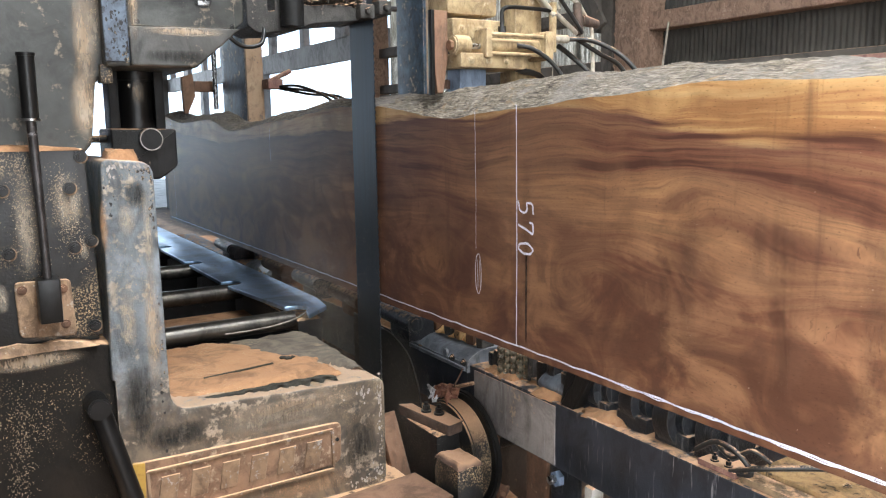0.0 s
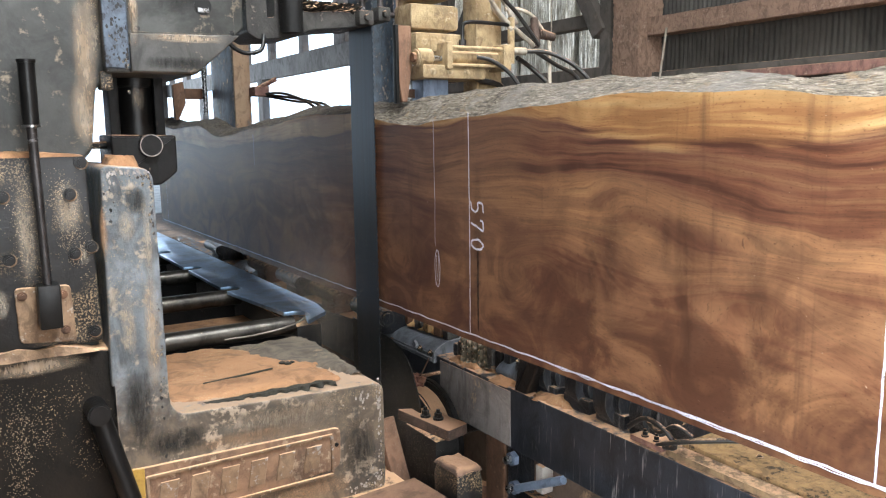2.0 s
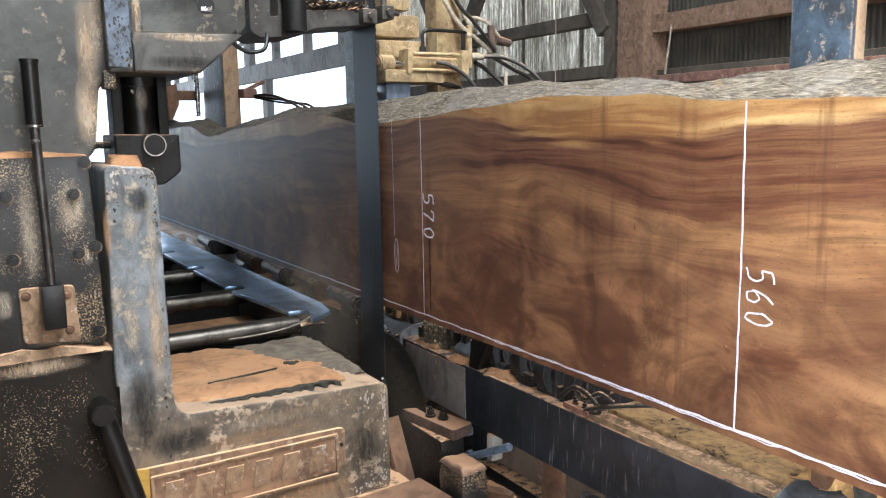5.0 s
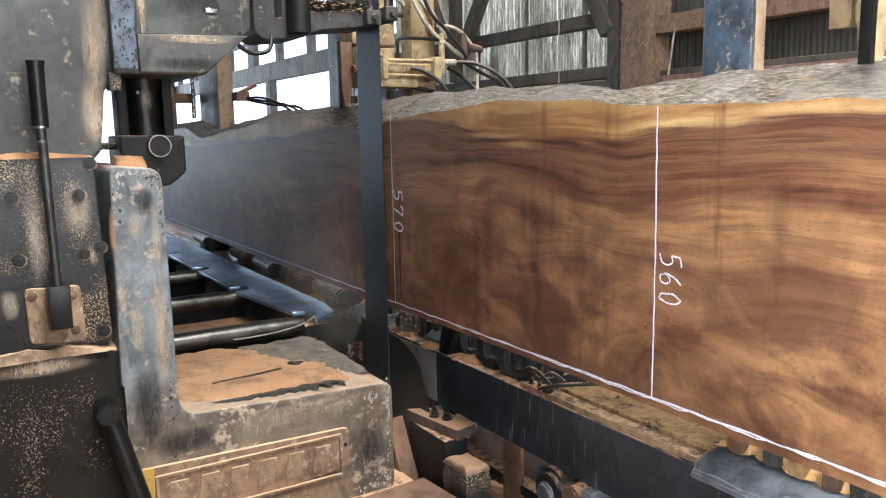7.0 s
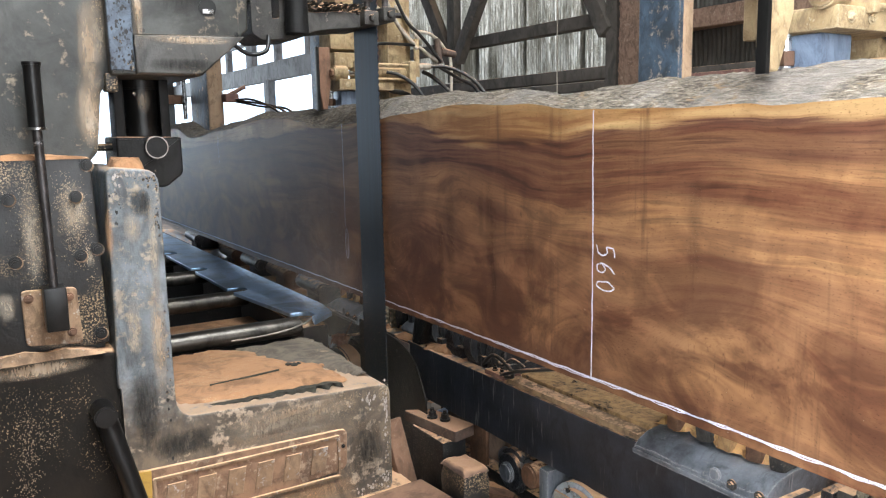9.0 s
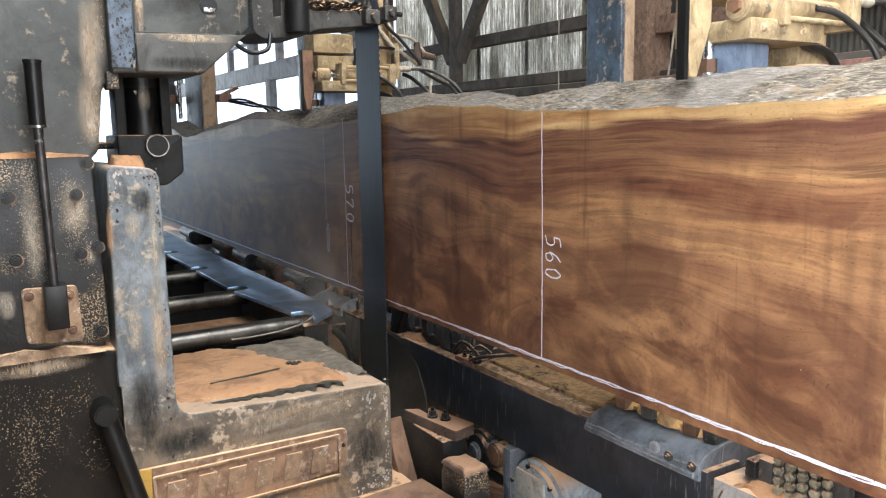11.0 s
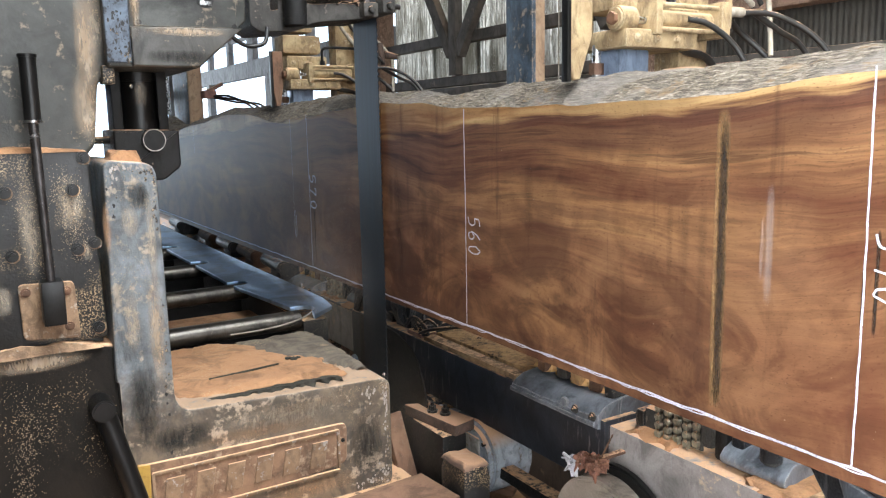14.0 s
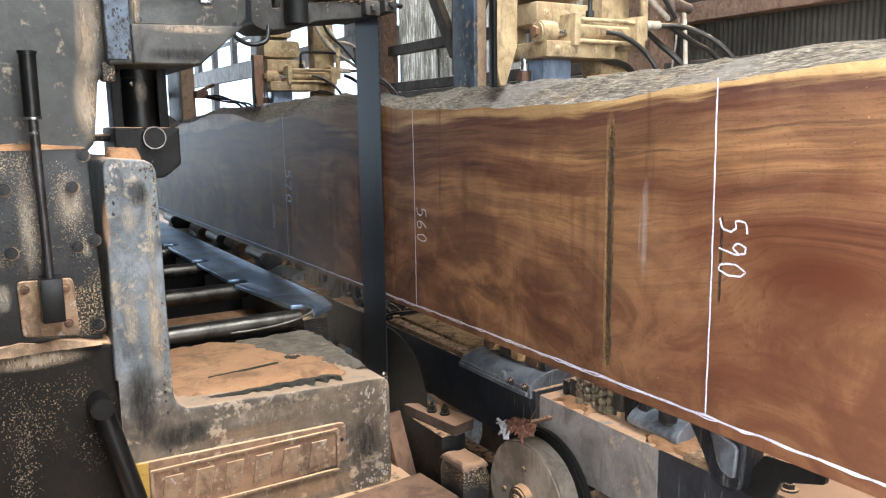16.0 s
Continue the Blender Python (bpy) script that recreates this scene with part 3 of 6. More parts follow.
def B():
    return bmesh.new()


def inside(poly, x, y):
    """How far (x, y) lies within the polygon; negative outside."""
    best, hit_ = 9.0, False
    for (x0, y0), (x1, y1) in zip(poly, poly[1:] + poly[:1]):
        t = max(0.0, min(1.0, ((x - x0) * (x1 - x0) + (y - y0) * (y1 - y0)) / ((x1 - x0) ** 2 + (y1 - y0) ** 2)))
        best = min(best, math.hypot(x - x0 - t * (x1 - x0), y - y0 - t * (y1 - y0)))
        if (y0 > y) != (y1 > y) and x < x0 + (x1 - x0) * (y - y0) / (y1 - y0):
            hit_ = not hit_
    return best if hit_ else -best


def spread(bm, poly, z, h, step, seed):
    """Sawdust spread over a flat top within a polygon, with a ragged thin rim."""
    xs, ys = [p[0] for p in poly], [p[1] for p in poly]
    nx, ny = int((max(xs) - min(xs)) / step) + 1, int((max(ys) - min(ys)) / step) + 1
    grid = {}
    for i in range(nx + 1):
        for j in range(ny + 1):
            x, y = min(xs) + step * i, min(ys) + step * j
            d = inside(poly, x, y) + 0.022 * noise.fractal(Vector((x * 22, y * 22, seed)), 1.0, 2.0, 4)
            if d > -0.012:
                hgt = h * min(1, max(0, d) * 30) * (0.85 + 0.25 * noise.fractal(Vector((x * 12, y * 12, seed + 5)), 1.0, 2.0, 4))
                grid[i, j] = bm.verts.new((x, y, z + hgt if d > 0 else z - 0.006))
    for i, j in list(grid):
        q = [(i, j), (i + 1, j), (i + 1, j + 1), (i, j + 1)]
        if all(c in grid for c in q):
            bm.faces.new([grid[c] for c in q]).smooth = True
    return bm


moving = []  # things that ride on the carriage

# ---- the hall ----
tagged(part("ground", box(B(), -150, 150, -150, 150, -0.3, 0.0, 0), FLOOR), "sawdust-strewn dirty concrete floor", "floor", kind="structure")


def wall(name, *boxes, material=CONCRETE, label="plain grey wall added to close the hall"):
    bm = B()
    for b in boxes:
        box(bm, *b, 0)
    return tagged(part(name, bm, material), label, "wall", kind="structure")


# last box: unseen block added to shade the slab near the blade
wall("wall_west_with_shade_block", (-1.5, -1.3, -5.3, -2.2, 0, 4.6), (-1.5, -1.3, 0.6, 1.9, 0, 4.6), (-1.5, -1.3, -2.2, 0.6, 3.5, 4.6), (-1.5, -1.3, -2.2, 0.6, 0, 0.9), (-3.3, -1.5, 1.7, 1.9, 0, 4.6), (-3.3, -3.1, 1.9, 16.2, 0, 4.6), (-1.3, -0.13, 0.0, 1.86, 0, 4.6))
wall("wall_south", (-1.5, -1.0, -5.3, -5.1, 0, 4.6), (2.8, 3.7, -5.3, -5.1, 0, 4.6), (-1.0, 2.8, -5.3, -5.1, 3.7, 4.6), (-1.0, 2.8, -5.3, -5.1, 0, 0.9))
wall("wall_north", (-3.1, -2.6, 16.0, 16.2, 0, 4.6), (3.58, 3.7, 16.0, 16.2, 0, 4.6), (-2.6, 3.58, 16.0, 16.2, 4.2, 4.6))
# roof out of view, added with a gap for the lamp above
tagged(wall("ceiling", (-3.3, 0.0, -5.3, 16.2, 4.6, 4.8), (1.8, 4.2, -5.3, 16.2, 4.6, 4.8), (0.0, 1.8, -5.3, -2.0, 4.6, 4.8), (0.0, 1.8, 1.2, 16.2, 4.6, 4.8), material=TIMBER, label="unseen dark roof added over the hall"), category="ceiling")


def corrugated(name, y0, y1, z0, z1, x, material, label, pitch=0.032, amp=0.006):
    bm = B()
    n = round((y1 - y0) / pitch) * 4
    prev = None
    for i in range(n + 1):
        y = y0 + (y1 - y0) * i / n
        xx = x + amp * math.sin(2 * math.pi * i / 4 + 0.4)
        row = [bm.verts.new((xx, y, z)) for z in (z0, z1)]
        if prev:
            bm.faces.new((prev[0], row[0], row[1], prev[1])).smooth = True
        prev = row
    ob = part(name, bm, material)
    so = ob.modifiers.new("thickness", "SOLIDIFY")
    so.thickness = 0.0012
    return tagged(ob, label, "wall", kind="structure")


corrugated("wall_east_dark_sheet", -5.1, 3.55, 0.0, 4.6, 3.74, SHEET_DARK, "dark dusty corrugated iron wall sheeting")
for i, (a, b) in enumerate(((3.55, 4.2), (4.21, 4.86), (4.87, 5.5), (5.51, 6.2), (6.21, 6.9))):
    corrugated("wall_east_pale_sheet", a - 0.03, b + 0.03, 1.2, 4.6, 3.74 + 0.014 * (i % 2), SHEET_LIT, "sunlit weathered translucent corrugated sheet")
wall("wall_east_base", (3.7, 3.8, 3.55, 6.9, 0, 1.2), material=TIMBER, label="dark timber wall base")
# window bays beyond the sheets
wall("wall_east_far", (3.7, 3.8, 7.0, 16.0, 2.28, 2.52), (3.7, 3.8, 7.0, 16.0, 0, 0.6), (3.7, 3.8, 7.0, 16.0, 3.2, 4.6), material=FRAME_WHITE, label="grey painted wall band with open window bays")


def beam(name, a, b, w, h, material, label, cat="beam"):
    a, b = Vector(a), Vector(b)
    bm = B()
    ln = (b - a).length
    box(bm, -w / 2, w / 2, -h / 2, h / 2, -ln / 2, ln / 2, min(w, h) * 0.1)
    up = Vector((0, 0, 1)) if abs((b - a).normalized().z) < 0.9 else Vector((0, 1, 0))
    zax = (b - a).normalized()
    yax = (up - zax * up.dot(zax)).normalized()
    xax = yax.cross(zax)
    bmesh.ops.transform(bm, matrix=Matrix.Translation((a + b) / 2) @ Matrix((xax, yax, zax)).transposed().to_4x4(), verts=bm.verts)
    return tagged(part(name, bm, material), label, cat, kind="structure")


def crusted(name, axis, lo, hi, c, w, h, label, cat):
    """A square timber with a coarse crust of sawdust: a ring of points swept along one axis, each pushed out unevenly."""
    n, m = int((hi - lo) / 0.009), 11
    side = [-1 + 2 * q / m for q in range(m)]
    ring = [(q, -1) for q in side] + [(1, q) for q in side] + [(-q, 1) for q in side] + [(-1, -q) for q in side]
    vs, fs, k = [], [], len(ring)
    for i in range(n + 1):
        t = lo + (hi - lo) * i / n
        for u, v in ring:
            p = Vector((u * w / 2, v * h / 2, t))
            g = 1 + 0.05 * noise.noise(p * 55) + 0.055 * max(0, noise.noise(p * 120)) + 0.03 * noise.noise(p * 6)
            p = Vector((p.x * g, p.y * g, t))
            vs.append((c[0] + p.x, c[1] + p.y, t) if axis == "z" else (c[0] + p.x, t, c[1] + p.y))
    for i in range(n):
        fs += [(i * k + q, i * k + (q + 1) % k, (i + 1) * k + (q + 1) % k, (i + 1) * k + q) for q in range(k)]
    fs += [tuple(range(k)), tuple(n * k + q for q in range(k))]
    me = bpy.data.meshes.new(name)
    me.from_pydata(vs, [], fs)
    bm = bmesh.new()
    bm.from_mesh(me)
    bmesh.ops.recalc_face_normals(bm, faces=bm.faces[:])
    return tagged(part(name, bm, DUSTY_WOOD), label, cat, kind="structure")


crusted("wall_post_dusty", "z", 0.0, 4.6, (3.6, 3.50), 0.2, 0.21, "square post caked with pink-brown sawdust", "post")
crusted("wall_rail_dusty", "y", -5.0, 3.38, (3.62, 2.15), 0.12, 0.10, "horizontal rail caked with pink-brown sawdust", "beam")
beam("wall_rail_low", (3.62, -5, 1.86), (3.62, 3.34, 1.86), 0.12, 0.05, TIMBER, "low dark wall rail")
beam("wall_rail_rust", (3.5, 1.9, 1.82), (3.5, 3.33, 1.82), 0.05, 0.05, PINK, "faded red angle iron rail")
beam("wall_post_dark", (3.6, 3.72, 0), (3.6, 3.72, 4.6), 0.12, 0.10, TIMBER, "dark timber wall post", "post")
beam("wall_post_far", (3.6, 6.95, 0), (3.6, 6.95, 4.6), 0.16, 0.2, DUSTY_WOOD, "dusty square post beside the window bays", "post")
for z, h in ((2.25, 0.085), (1.91, 0.08), (1.83, 0.06), (2.86, 0.11)):
    beam("wall_rail_timber", (3.62, 3.8, z), (3.62, 6.86, z), 0.1, h, TIMBER, "dark timber rail across pale sheeting")
for a, b in (((3.55, 5.60, 2.12), (3.55, 6.45, 3.40)), ((3.545, 5.55, 1.95), (3.545, 5.53, 4.5)), ((3.55, 5.50, 2.12), (3.55, 4.78, 3.10)), ((3.55, 3.76, 2.15), (3.55, 4.40, 3.2))):
    beam("wall_brace", a, b, 0.07, 0.11, TIMBER, "dark timber brace against the wall", "brace")
for i in range(8):
    beam("window_mullion", (3.74, 8.0 + 1.1 * i, 2.5), (3.74, 8.0 + 1.1 * i, 3.22), 0.08, 0.14 if i % 3 else 0.3, FRAME_WHITE, "grey window mullion", "mullion")
for y in (10.6, 13.6):
    beam("window_post", (3.74, y, 0), (3.74, y, 2.3), 0.1, 0.2, FRAME_WHITE, "grey post between open bays", "post")
beam("window_rail", (3.74, 7.0, 2.86), (3.74, 16, 2.86), 0.05, 0.05, FRAME_WHITE, "thin grey window rail")
tagged(tube("hanging_wire", [(3.3, 3.95, 1.7), (3.3, 3.95, 2.4), (3.3, 3.95, 4.6)], 0.004, HOSE_PALE), "thin dusty hanging wire before the wall", "wire")
tagged(tube("hanging_string", [(3.5, 3.22, 1.85), (3.5, 3.20, 1.98), (3.5, 3.18, 2.12)], 0.006, HOSE_PALE), "frayed pale string tied to a dusty rail", "string")

# pale ground added outside so the gaps behind the saw look bright
YARD = surface("pale_added_ground", (0.62, 0.60, 0.56), (0.52, 0.50, 0.47), (0.70, 0.68, 0.64), 1.2, 0.9, 0.0, 0.6, 0.0, 0.2)
bm = B()
box(bm, -12, 12, 16.25, 25.9, 0.0, 0.02, 0), box(bm, 3.9, 11.9, 4, 16.2, 0.0, 0.02, 0)
tagged(part("pavement", bm, YARD), "pale ground added outside to brighten the far gaps", "pavement", kind="structure")
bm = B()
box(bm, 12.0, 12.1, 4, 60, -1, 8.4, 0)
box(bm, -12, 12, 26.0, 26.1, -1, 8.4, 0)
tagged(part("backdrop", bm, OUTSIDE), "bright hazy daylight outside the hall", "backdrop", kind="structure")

# ---- bandsaw ----
FY = 1.9
saw = group("bandsaw", "large old grey cast-iron bandsaw coated in sawdust", "bandsaw")
bm = prism(B(), rounded([(-1.4, 0.0), (0.25, 0.0), (0.25, 1.50), (0.268, 1.52), (0.285, 1.66), (0.32, 1.675), (0.32, 3.2), (-1.4, 3.2)], [0, 0, 0, 0.01, 0.012, 0.008, 0, 0]), "y", FY + 0.02, 2.75, 0.012)
part("column", bm, CAST, saw, "grey painted cast column with sawdust streaks")
bm = prism(B(), rounded([(-0.9, 1.086), (0.256, 1.086), (0.247, 1.512), (-0.9, 1.522)], [0, 0.012, 0.012, 0]), "y", FY - 0.004, FY + 0.03, 0.004)
plate = part("cover_plate", bm, CAST_DARK, saw, "dark bolted cover plate speckled with sawdust")
for x, z in ((0.078, 1.427), (0.209, 1.426), (0.08, 1.291), (0.209, 1.294), (0.244, 1.306), (0.238, 1.112), (0.236, 1.495)):
    bm = B()
    hexbolt(bm, x, FY - 0.006, z, 0.0092, h=0.012)
    bolt = part("bolt", bm, BLACK_CLEAN, plate)
    part("washer", rod(B(), (x + 0.002, FY - 0.002, z - 0.002), (x + 0.002, FY - 0.006, z - 0.002), 0.0145, seg=20), LEVER_DUST, bolt, "dust-caked washer")
bm = B()
heap(bm, -0.5, 0.243, FY - 0.012, FY + 0.03, 1.512, 0.012, 60, 6, 0.006, 1.0)
part("sawdust_ridge", bm, SAWDUST, saw, "thin ridge of sawdust on the plate edge")
bm = prism(B(), rounded([(-1.2, 0.0), (0.36, 0.0), (0.36, 1.03), (0.25, 1.072), (-1.2, 1.08)], [0, 0, 0.03, 0.02, 0]), "y", FY - 0.012, 2.7, 0.014)
part("base", bm, BASE_DARK, saw, "dark oily cast base")
bm = B()
heap(bm, -0.4, 0.24, FY - 0.022, FY + 0.02, 1.072, 0.022, 60, 8, 0.01, 2.0)
part("sawdust_ridge", bm, LEVER_DUST, saw, "thin ridge of tan dust on the base ledge")
bm = prism(B(), rounded([(0.268, 0.553), (0.262, 1.0), (0.272, 1.489), (0.384, 1.478), (0.388, 0.884), (0.964, 0.862), (0.964, 0.553)], [0, 0.02, 0.022, 0.034, 0.045, 0.034, 0.02], 5), "y", FY - 0.03, 2.25, 0)
rims = [e for e in bm.edges if abs(e.verts[0].co.y - e.verts[1].co.y) < 1e-6 and max(v.co.y for v in e.verts) < FY and min(v.co.z for v in e.verts) > 0.56]
bmesh.ops.bevel(bm, geom=rims, offset=0.006, segments=3, affect="EDGES", profile=0.6)
bmesh.ops.triangulate(bm, faces=[f for f in bm.faces if len(f.verts) > 4], ngon_method="EAR_CLIP")
table = part("frame_casting", bm, ARM_PAINT, saw, "upright blue-grey arm running into a scuffed grey-green table")
bm = box(B(), 0.30, 0.958, 2.235, 2.46, 0.555, 0.862, 0.012)
part("table_back", bm, ARM_PAINT, saw, "scuffed back of the saw table")
bm = B()
spread(bm, [(0.37, FY + 0.030), (0.60, FY + 0.035), (0.79, FY + 0.022), (0.865, FY + 0.045), (0.85, 2.10), (0.77, 2.22), (0.72, 2.36), (0.66, 2.44), (0.37, 2.44)], 0.876, 0.012, 0.006, 4.0)
part("sawdust_layer", bm, SAWDUST, saw, "smooth layer of orange sawdust on the table")
bm = B()
spread(bm, [(0.70, 2.13), (0.86, 2.10), (0.93, 1.96), (0.955, 2.20), (0.95, 2.44), (0.70, 2.44)], 0.871, 0.009, 0.007, 9.0)
part("dust_film", bm, GREY_DUST, saw, "grey-brown dust lying on the back of the table")
bm = B()
heap(bm, 0.44, 0.84, FY + 0.006, FY + 0.032, 0.874, 0.010, 150, 8, 0.034, 5.0)
part("sawdust_crust", bm, SAWDUST_DARK, saw, "dark jagged crust along the sawdust edge")
bm = B()
for x, y, r in ((0.775, 2.08, 0.010), (0.79, 2.085, 0.007), (0.762, 2.095, 0.008)):
    made = bmesh.ops.create_icosphere(bm, subdivisions=2, radius=r)["verts"]
    for v in made:
        v.co *= 1 + 0.5 * noise.noise(v.co * 190 + Vector((x * 40, 0, 0)))
        v.co = Vector((x + v.co.x * 1.25, y + 0.028 + v.co.y, 0.888 + v.co.z * 0.55))
tube("sawdust_scratch", [(0.517, 2.06, 0.8875), (0.60, 2.068, 0.888), (0.667, 2.076, 0.8885), (0.72, 2.087, 0.8875)], 0.003, SAWDUST_DARK, saw)
part("knot_chip", bm, SAWDUST_DARK, saw, "small dark chip in the sawdust")
# name plate: plain bars for the maker's mark
NYP = FY - 0.030
bm = prism(B(), rounded([(0.285, 0.600), (0.822, 0.650), (0.826, 0.762), (0.292, 0.772)], [0.02] * 4), "y", NYP - 0.008, NYP + 0.004, 0.004)
npl = part("name_plate", bm, NAME_PLATE, saw, "dusty brown raised name plate")
bm = prism(B(), rounded([(0.283, 0.598), (0.312, 0.601), (0.318, 0.771), (0.290, 0.774)], [0.004] * 4), "y", NYP - 0.010, NYP, 0.002)
part("plate_edge", bm, YELLOW, npl, "yellow painted plate edge")
for (u0, u1, w0, w1) in ((0.32, 0.80, 0.742, 0.750), (0.32, 0.80, 0.630, 0.638), (0.318, 0.326, 0.632, 0.748), (0.794, 0.802, 0.640, 0.746)):
    part("plate_rim", box(B(), u0, u1, NYP - 0.014, NYP - 0.004, w0, w1, 0.003), LETTER, npl)
for i in range(6):
    x = 0.340 + i * 0.0745
    out = [(x, 0.657), (x + 0.044, 0.657), (x + 0.056, 0.726), (x + 0.012, 0.726)]
    part("raised_bar", prism(B(), out, "y", NYP - 0.011, NYP - 0.004, 0.003), LETTER, npl, "worn raised bar")
bm = B()
hexbolt(bm, 0.812, NYP - 0.008, 0.715, 0.004, h=0.003)
part("screw", bm, BLACK_CLEAN, npl)
# upper wheel guard
bm = prism(B(), rounded([(0.302, 1.690), (0.496, 1.690), (0.616, 1.803), (0.63, 2.6), (0.302, 2.6)], [0.006] * 5), "y", FY - 0.02, 2.35, 0.006)
guard = part("upper_guard", bm, CAST, saw, "folded grey sheet wheel guard")
bm = prism(B(), [(0.30, 1.70), (0.352, 1.70), (0.352, 2.6), (0.30, 2.6)], "y", FY - 0.028, FY - 0.019, 0.003)
part("guard_strip", bm, BLUE_CHIP, guard, "chipped blue guard strip")
bm = prism(B(), rounded([(0.362, 1.779), (0.592, 1.783), (0.60, 2.5), (0.362, 2.5)], [0.003] * 4), "y", FY - 0.027, FY - 0.019, 0.002)
part("access_cover", bm, CAST, guard, "flat access cover with a round hole")
bm = prism(B(), [(0.352, 1.778), (0.604, 1.784), (0.498, 1.692), (0.352, 1.692)], "y", FY - 0.034, FY - 0.019, 0.006)
part("lower_flange", bm, CAST_PLAIN, guard, "worn lower guard flange")
# black disc for the dark hole, bright sliver for the reflection in it
bm = B()
rod(bm, (0.520, FY - 0.020, 1.846), (0.520, FY - 0.029, 1.846), 0.020, seg=28)
part("sight_hole", bm, BLACK_CLEAN, guard, "round black sight hole")
bm = B()
box(bm, 0.508, 0.534, FY - 0.031, FY - 0.0285, 1.832, 1.842, 0.001)
part("hole_glint", bm, BRIGHT, guard)
for x in (0.372, 0.585):
    bm = B()
    hexbolt(bm, x, FY - 0.027, 1.788, 0.004, h=0.004)
    part("screw", bm, BLACK_CLEAN, guard)
part("bracket_lug", box(B(), 0.292, 0.318, FY - 0.0, FY + 0.05, 1.655, 1.695, 0.004), CAST_DARK, saw)
# tension cylinder and bearing block
bm = rod(B(), (0.392, 2.06, 1.50), (0.392, 2.06, 1.70), 0.040, seg=32)
for za, zb, r in ((1.552, 1.575, 0.047), (1.668, 1.70, 0.048)):
    rod(bm, (0.392, 2.06, za), (0.392, 2.06, zb), r, seg=32, bevel=0.003)
part("cylinder", bm, BLACK_CLEAN, saw, "glossy black cylinder with brown dust")
for x in (0.325, 0.430):
    part("cylinder_guide", box(B(), x, x + 0.023, 2.02, 2.10, 1.50, 1.70, 0.004), BLACK, saw)
bm = prism(B(), rounded([(0.318, 1.44), (0.425, 1.430), (0.468, 1.462), (0.468, 1.552), (0.318, 1.555)], [0.006, 0.01, 0.01, 0.006, 0.006]), "y", 1.985, 2.16, 0.006)
part("bearing_block", bm, BLACK, saw, "black bearing block")
bm = rod(B(), (0.405, 1.992, 1.528), (0.405, 1.966, 1.528), 0.0265, seg=32, bevel=0.002)
part("shaft_end", bm, BLACK, saw, "round machined shaft end")
# pale colour stands in for the shine of the bare metal ring
bm = B()
for q in range(32):
    a, b = 2 * math.pi * q / 32, 2 * math.pi * (q + 1) / 32
    rod(bm, (0.405 + 0.0255 * math.cos(a), 1.965, 1.528 + 0.0255 * math.sin(a)), (0.405 + 0.0255 * math.cos(b), 1.965, 1.528 + 0.0255 * math.sin(b)), 0.0013, seg=5)
part("shaft_ring", bm, CHIP_PALE, saw, "steel ring with its shine put in pale colour")
bm = rod(B(), (0.27, 2.05, 1.53), (0.33, 2.05, 1.53), 0.009)
part("stub_bolt", bm, BLACK, saw)
bm = B()
heap(bm, 0.29, 0.36, 1.90, 1.98, 1.484, 0.022, 16, 16, 0.006, 8.0)
part("sawdust_heap", bm, SAWDUST, saw, "little heap of sawdust on the arm")
def flecks(name, spots, y, parent, seed, label, edge=9.0):
    """Flecks of sawdust that stick to an upright face, thick round the given spots (x, z, spread x, spread z, number)."""
    rnd = random.Random(seed)
    vs, fs = [], []
    for cx, cz, sx, sz, n in spots:
        for _ in range(n):
            x, z, r = min(rnd.gauss(cx, sx), edge), rnd.gauss(cz, sz), rnd.uniform(0.0004, 0.0013)
            b, m = len(vs), rnd.choice((4, 5, 6))
            vs += [(x + r * rnd.uniform(0.6, 1.2) * math.cos(q * 6.283 / m), y, z + r * rnd.uniform(0.6, 1.3) * math.sin(q * 6.283 / m)) for q in range(m)]
            vs.append((x, y - r * 0.6, z))
            fs += [(b + q, b + (q + 1) % m, b + m) for q in range(m)]
    me = bpy.data.meshes.new(name)
    me.from_pydata(vs, [], fs)
    me.materials.append(SAWDUST_PALE)
    ob = new(name, me)
    ob.parent = parent
    return tagged(ob, label, kind="stuff")


flecks("stuck_sawdust", ((0.115, 1.44, 0.012, 0.030, 260), (0.118, 1.35, 0.015, 0.05, 620), (0.13, 1.27, 0.016, 0.03, 160), (0.195, 1.41, 0.016, 0.030, 560), (0.205, 1.35, 0.016, 0.035, 560), (0.215, 1.29, 0.018, 0.014, 160), (0.06, 1.46, 0.01, 0.03, 60), (0.23, 1.20, 0.01, 0.05, 60)), FY - 0.0045, plate, 5, "flecks of sawdust on the plate")
flecks("stuck_sawdust", ((0.070, 0.88, 0.014, 0.06, 260), (0.062, 0.76, 0.014, 0.06, 260), (0.045, 0.68, 0.012, 0.10, 240), (0.10, 0.90, 0.02, 0.04, 90)), FY - 0.0125, saw, 6, "flecks of sawdust on the base")
flecks("stuck_sawdust", ((0.272, 1.58, 0.006, 0.040, 130), (0.290, 1.83, 0.005, 0.06, 110), (0.255, 1.54, 0.02, 0.012, 60)), FY + 0.0195, saw, 7, "flecks of sawdust on the column edge")
flecks("stuck_sawdust", ((0.945, 0.84, 0.012, 0.012, 200), (0.952, 0.70, 0.006, 0.06, 120), (0.93, 0.565, 0.02, 0.006, 120), (0.85, 0.845, 0.05, 0.008, 140)), NYP - 0.0005, table, 8, "pale flecks along the table edge", 0.957)
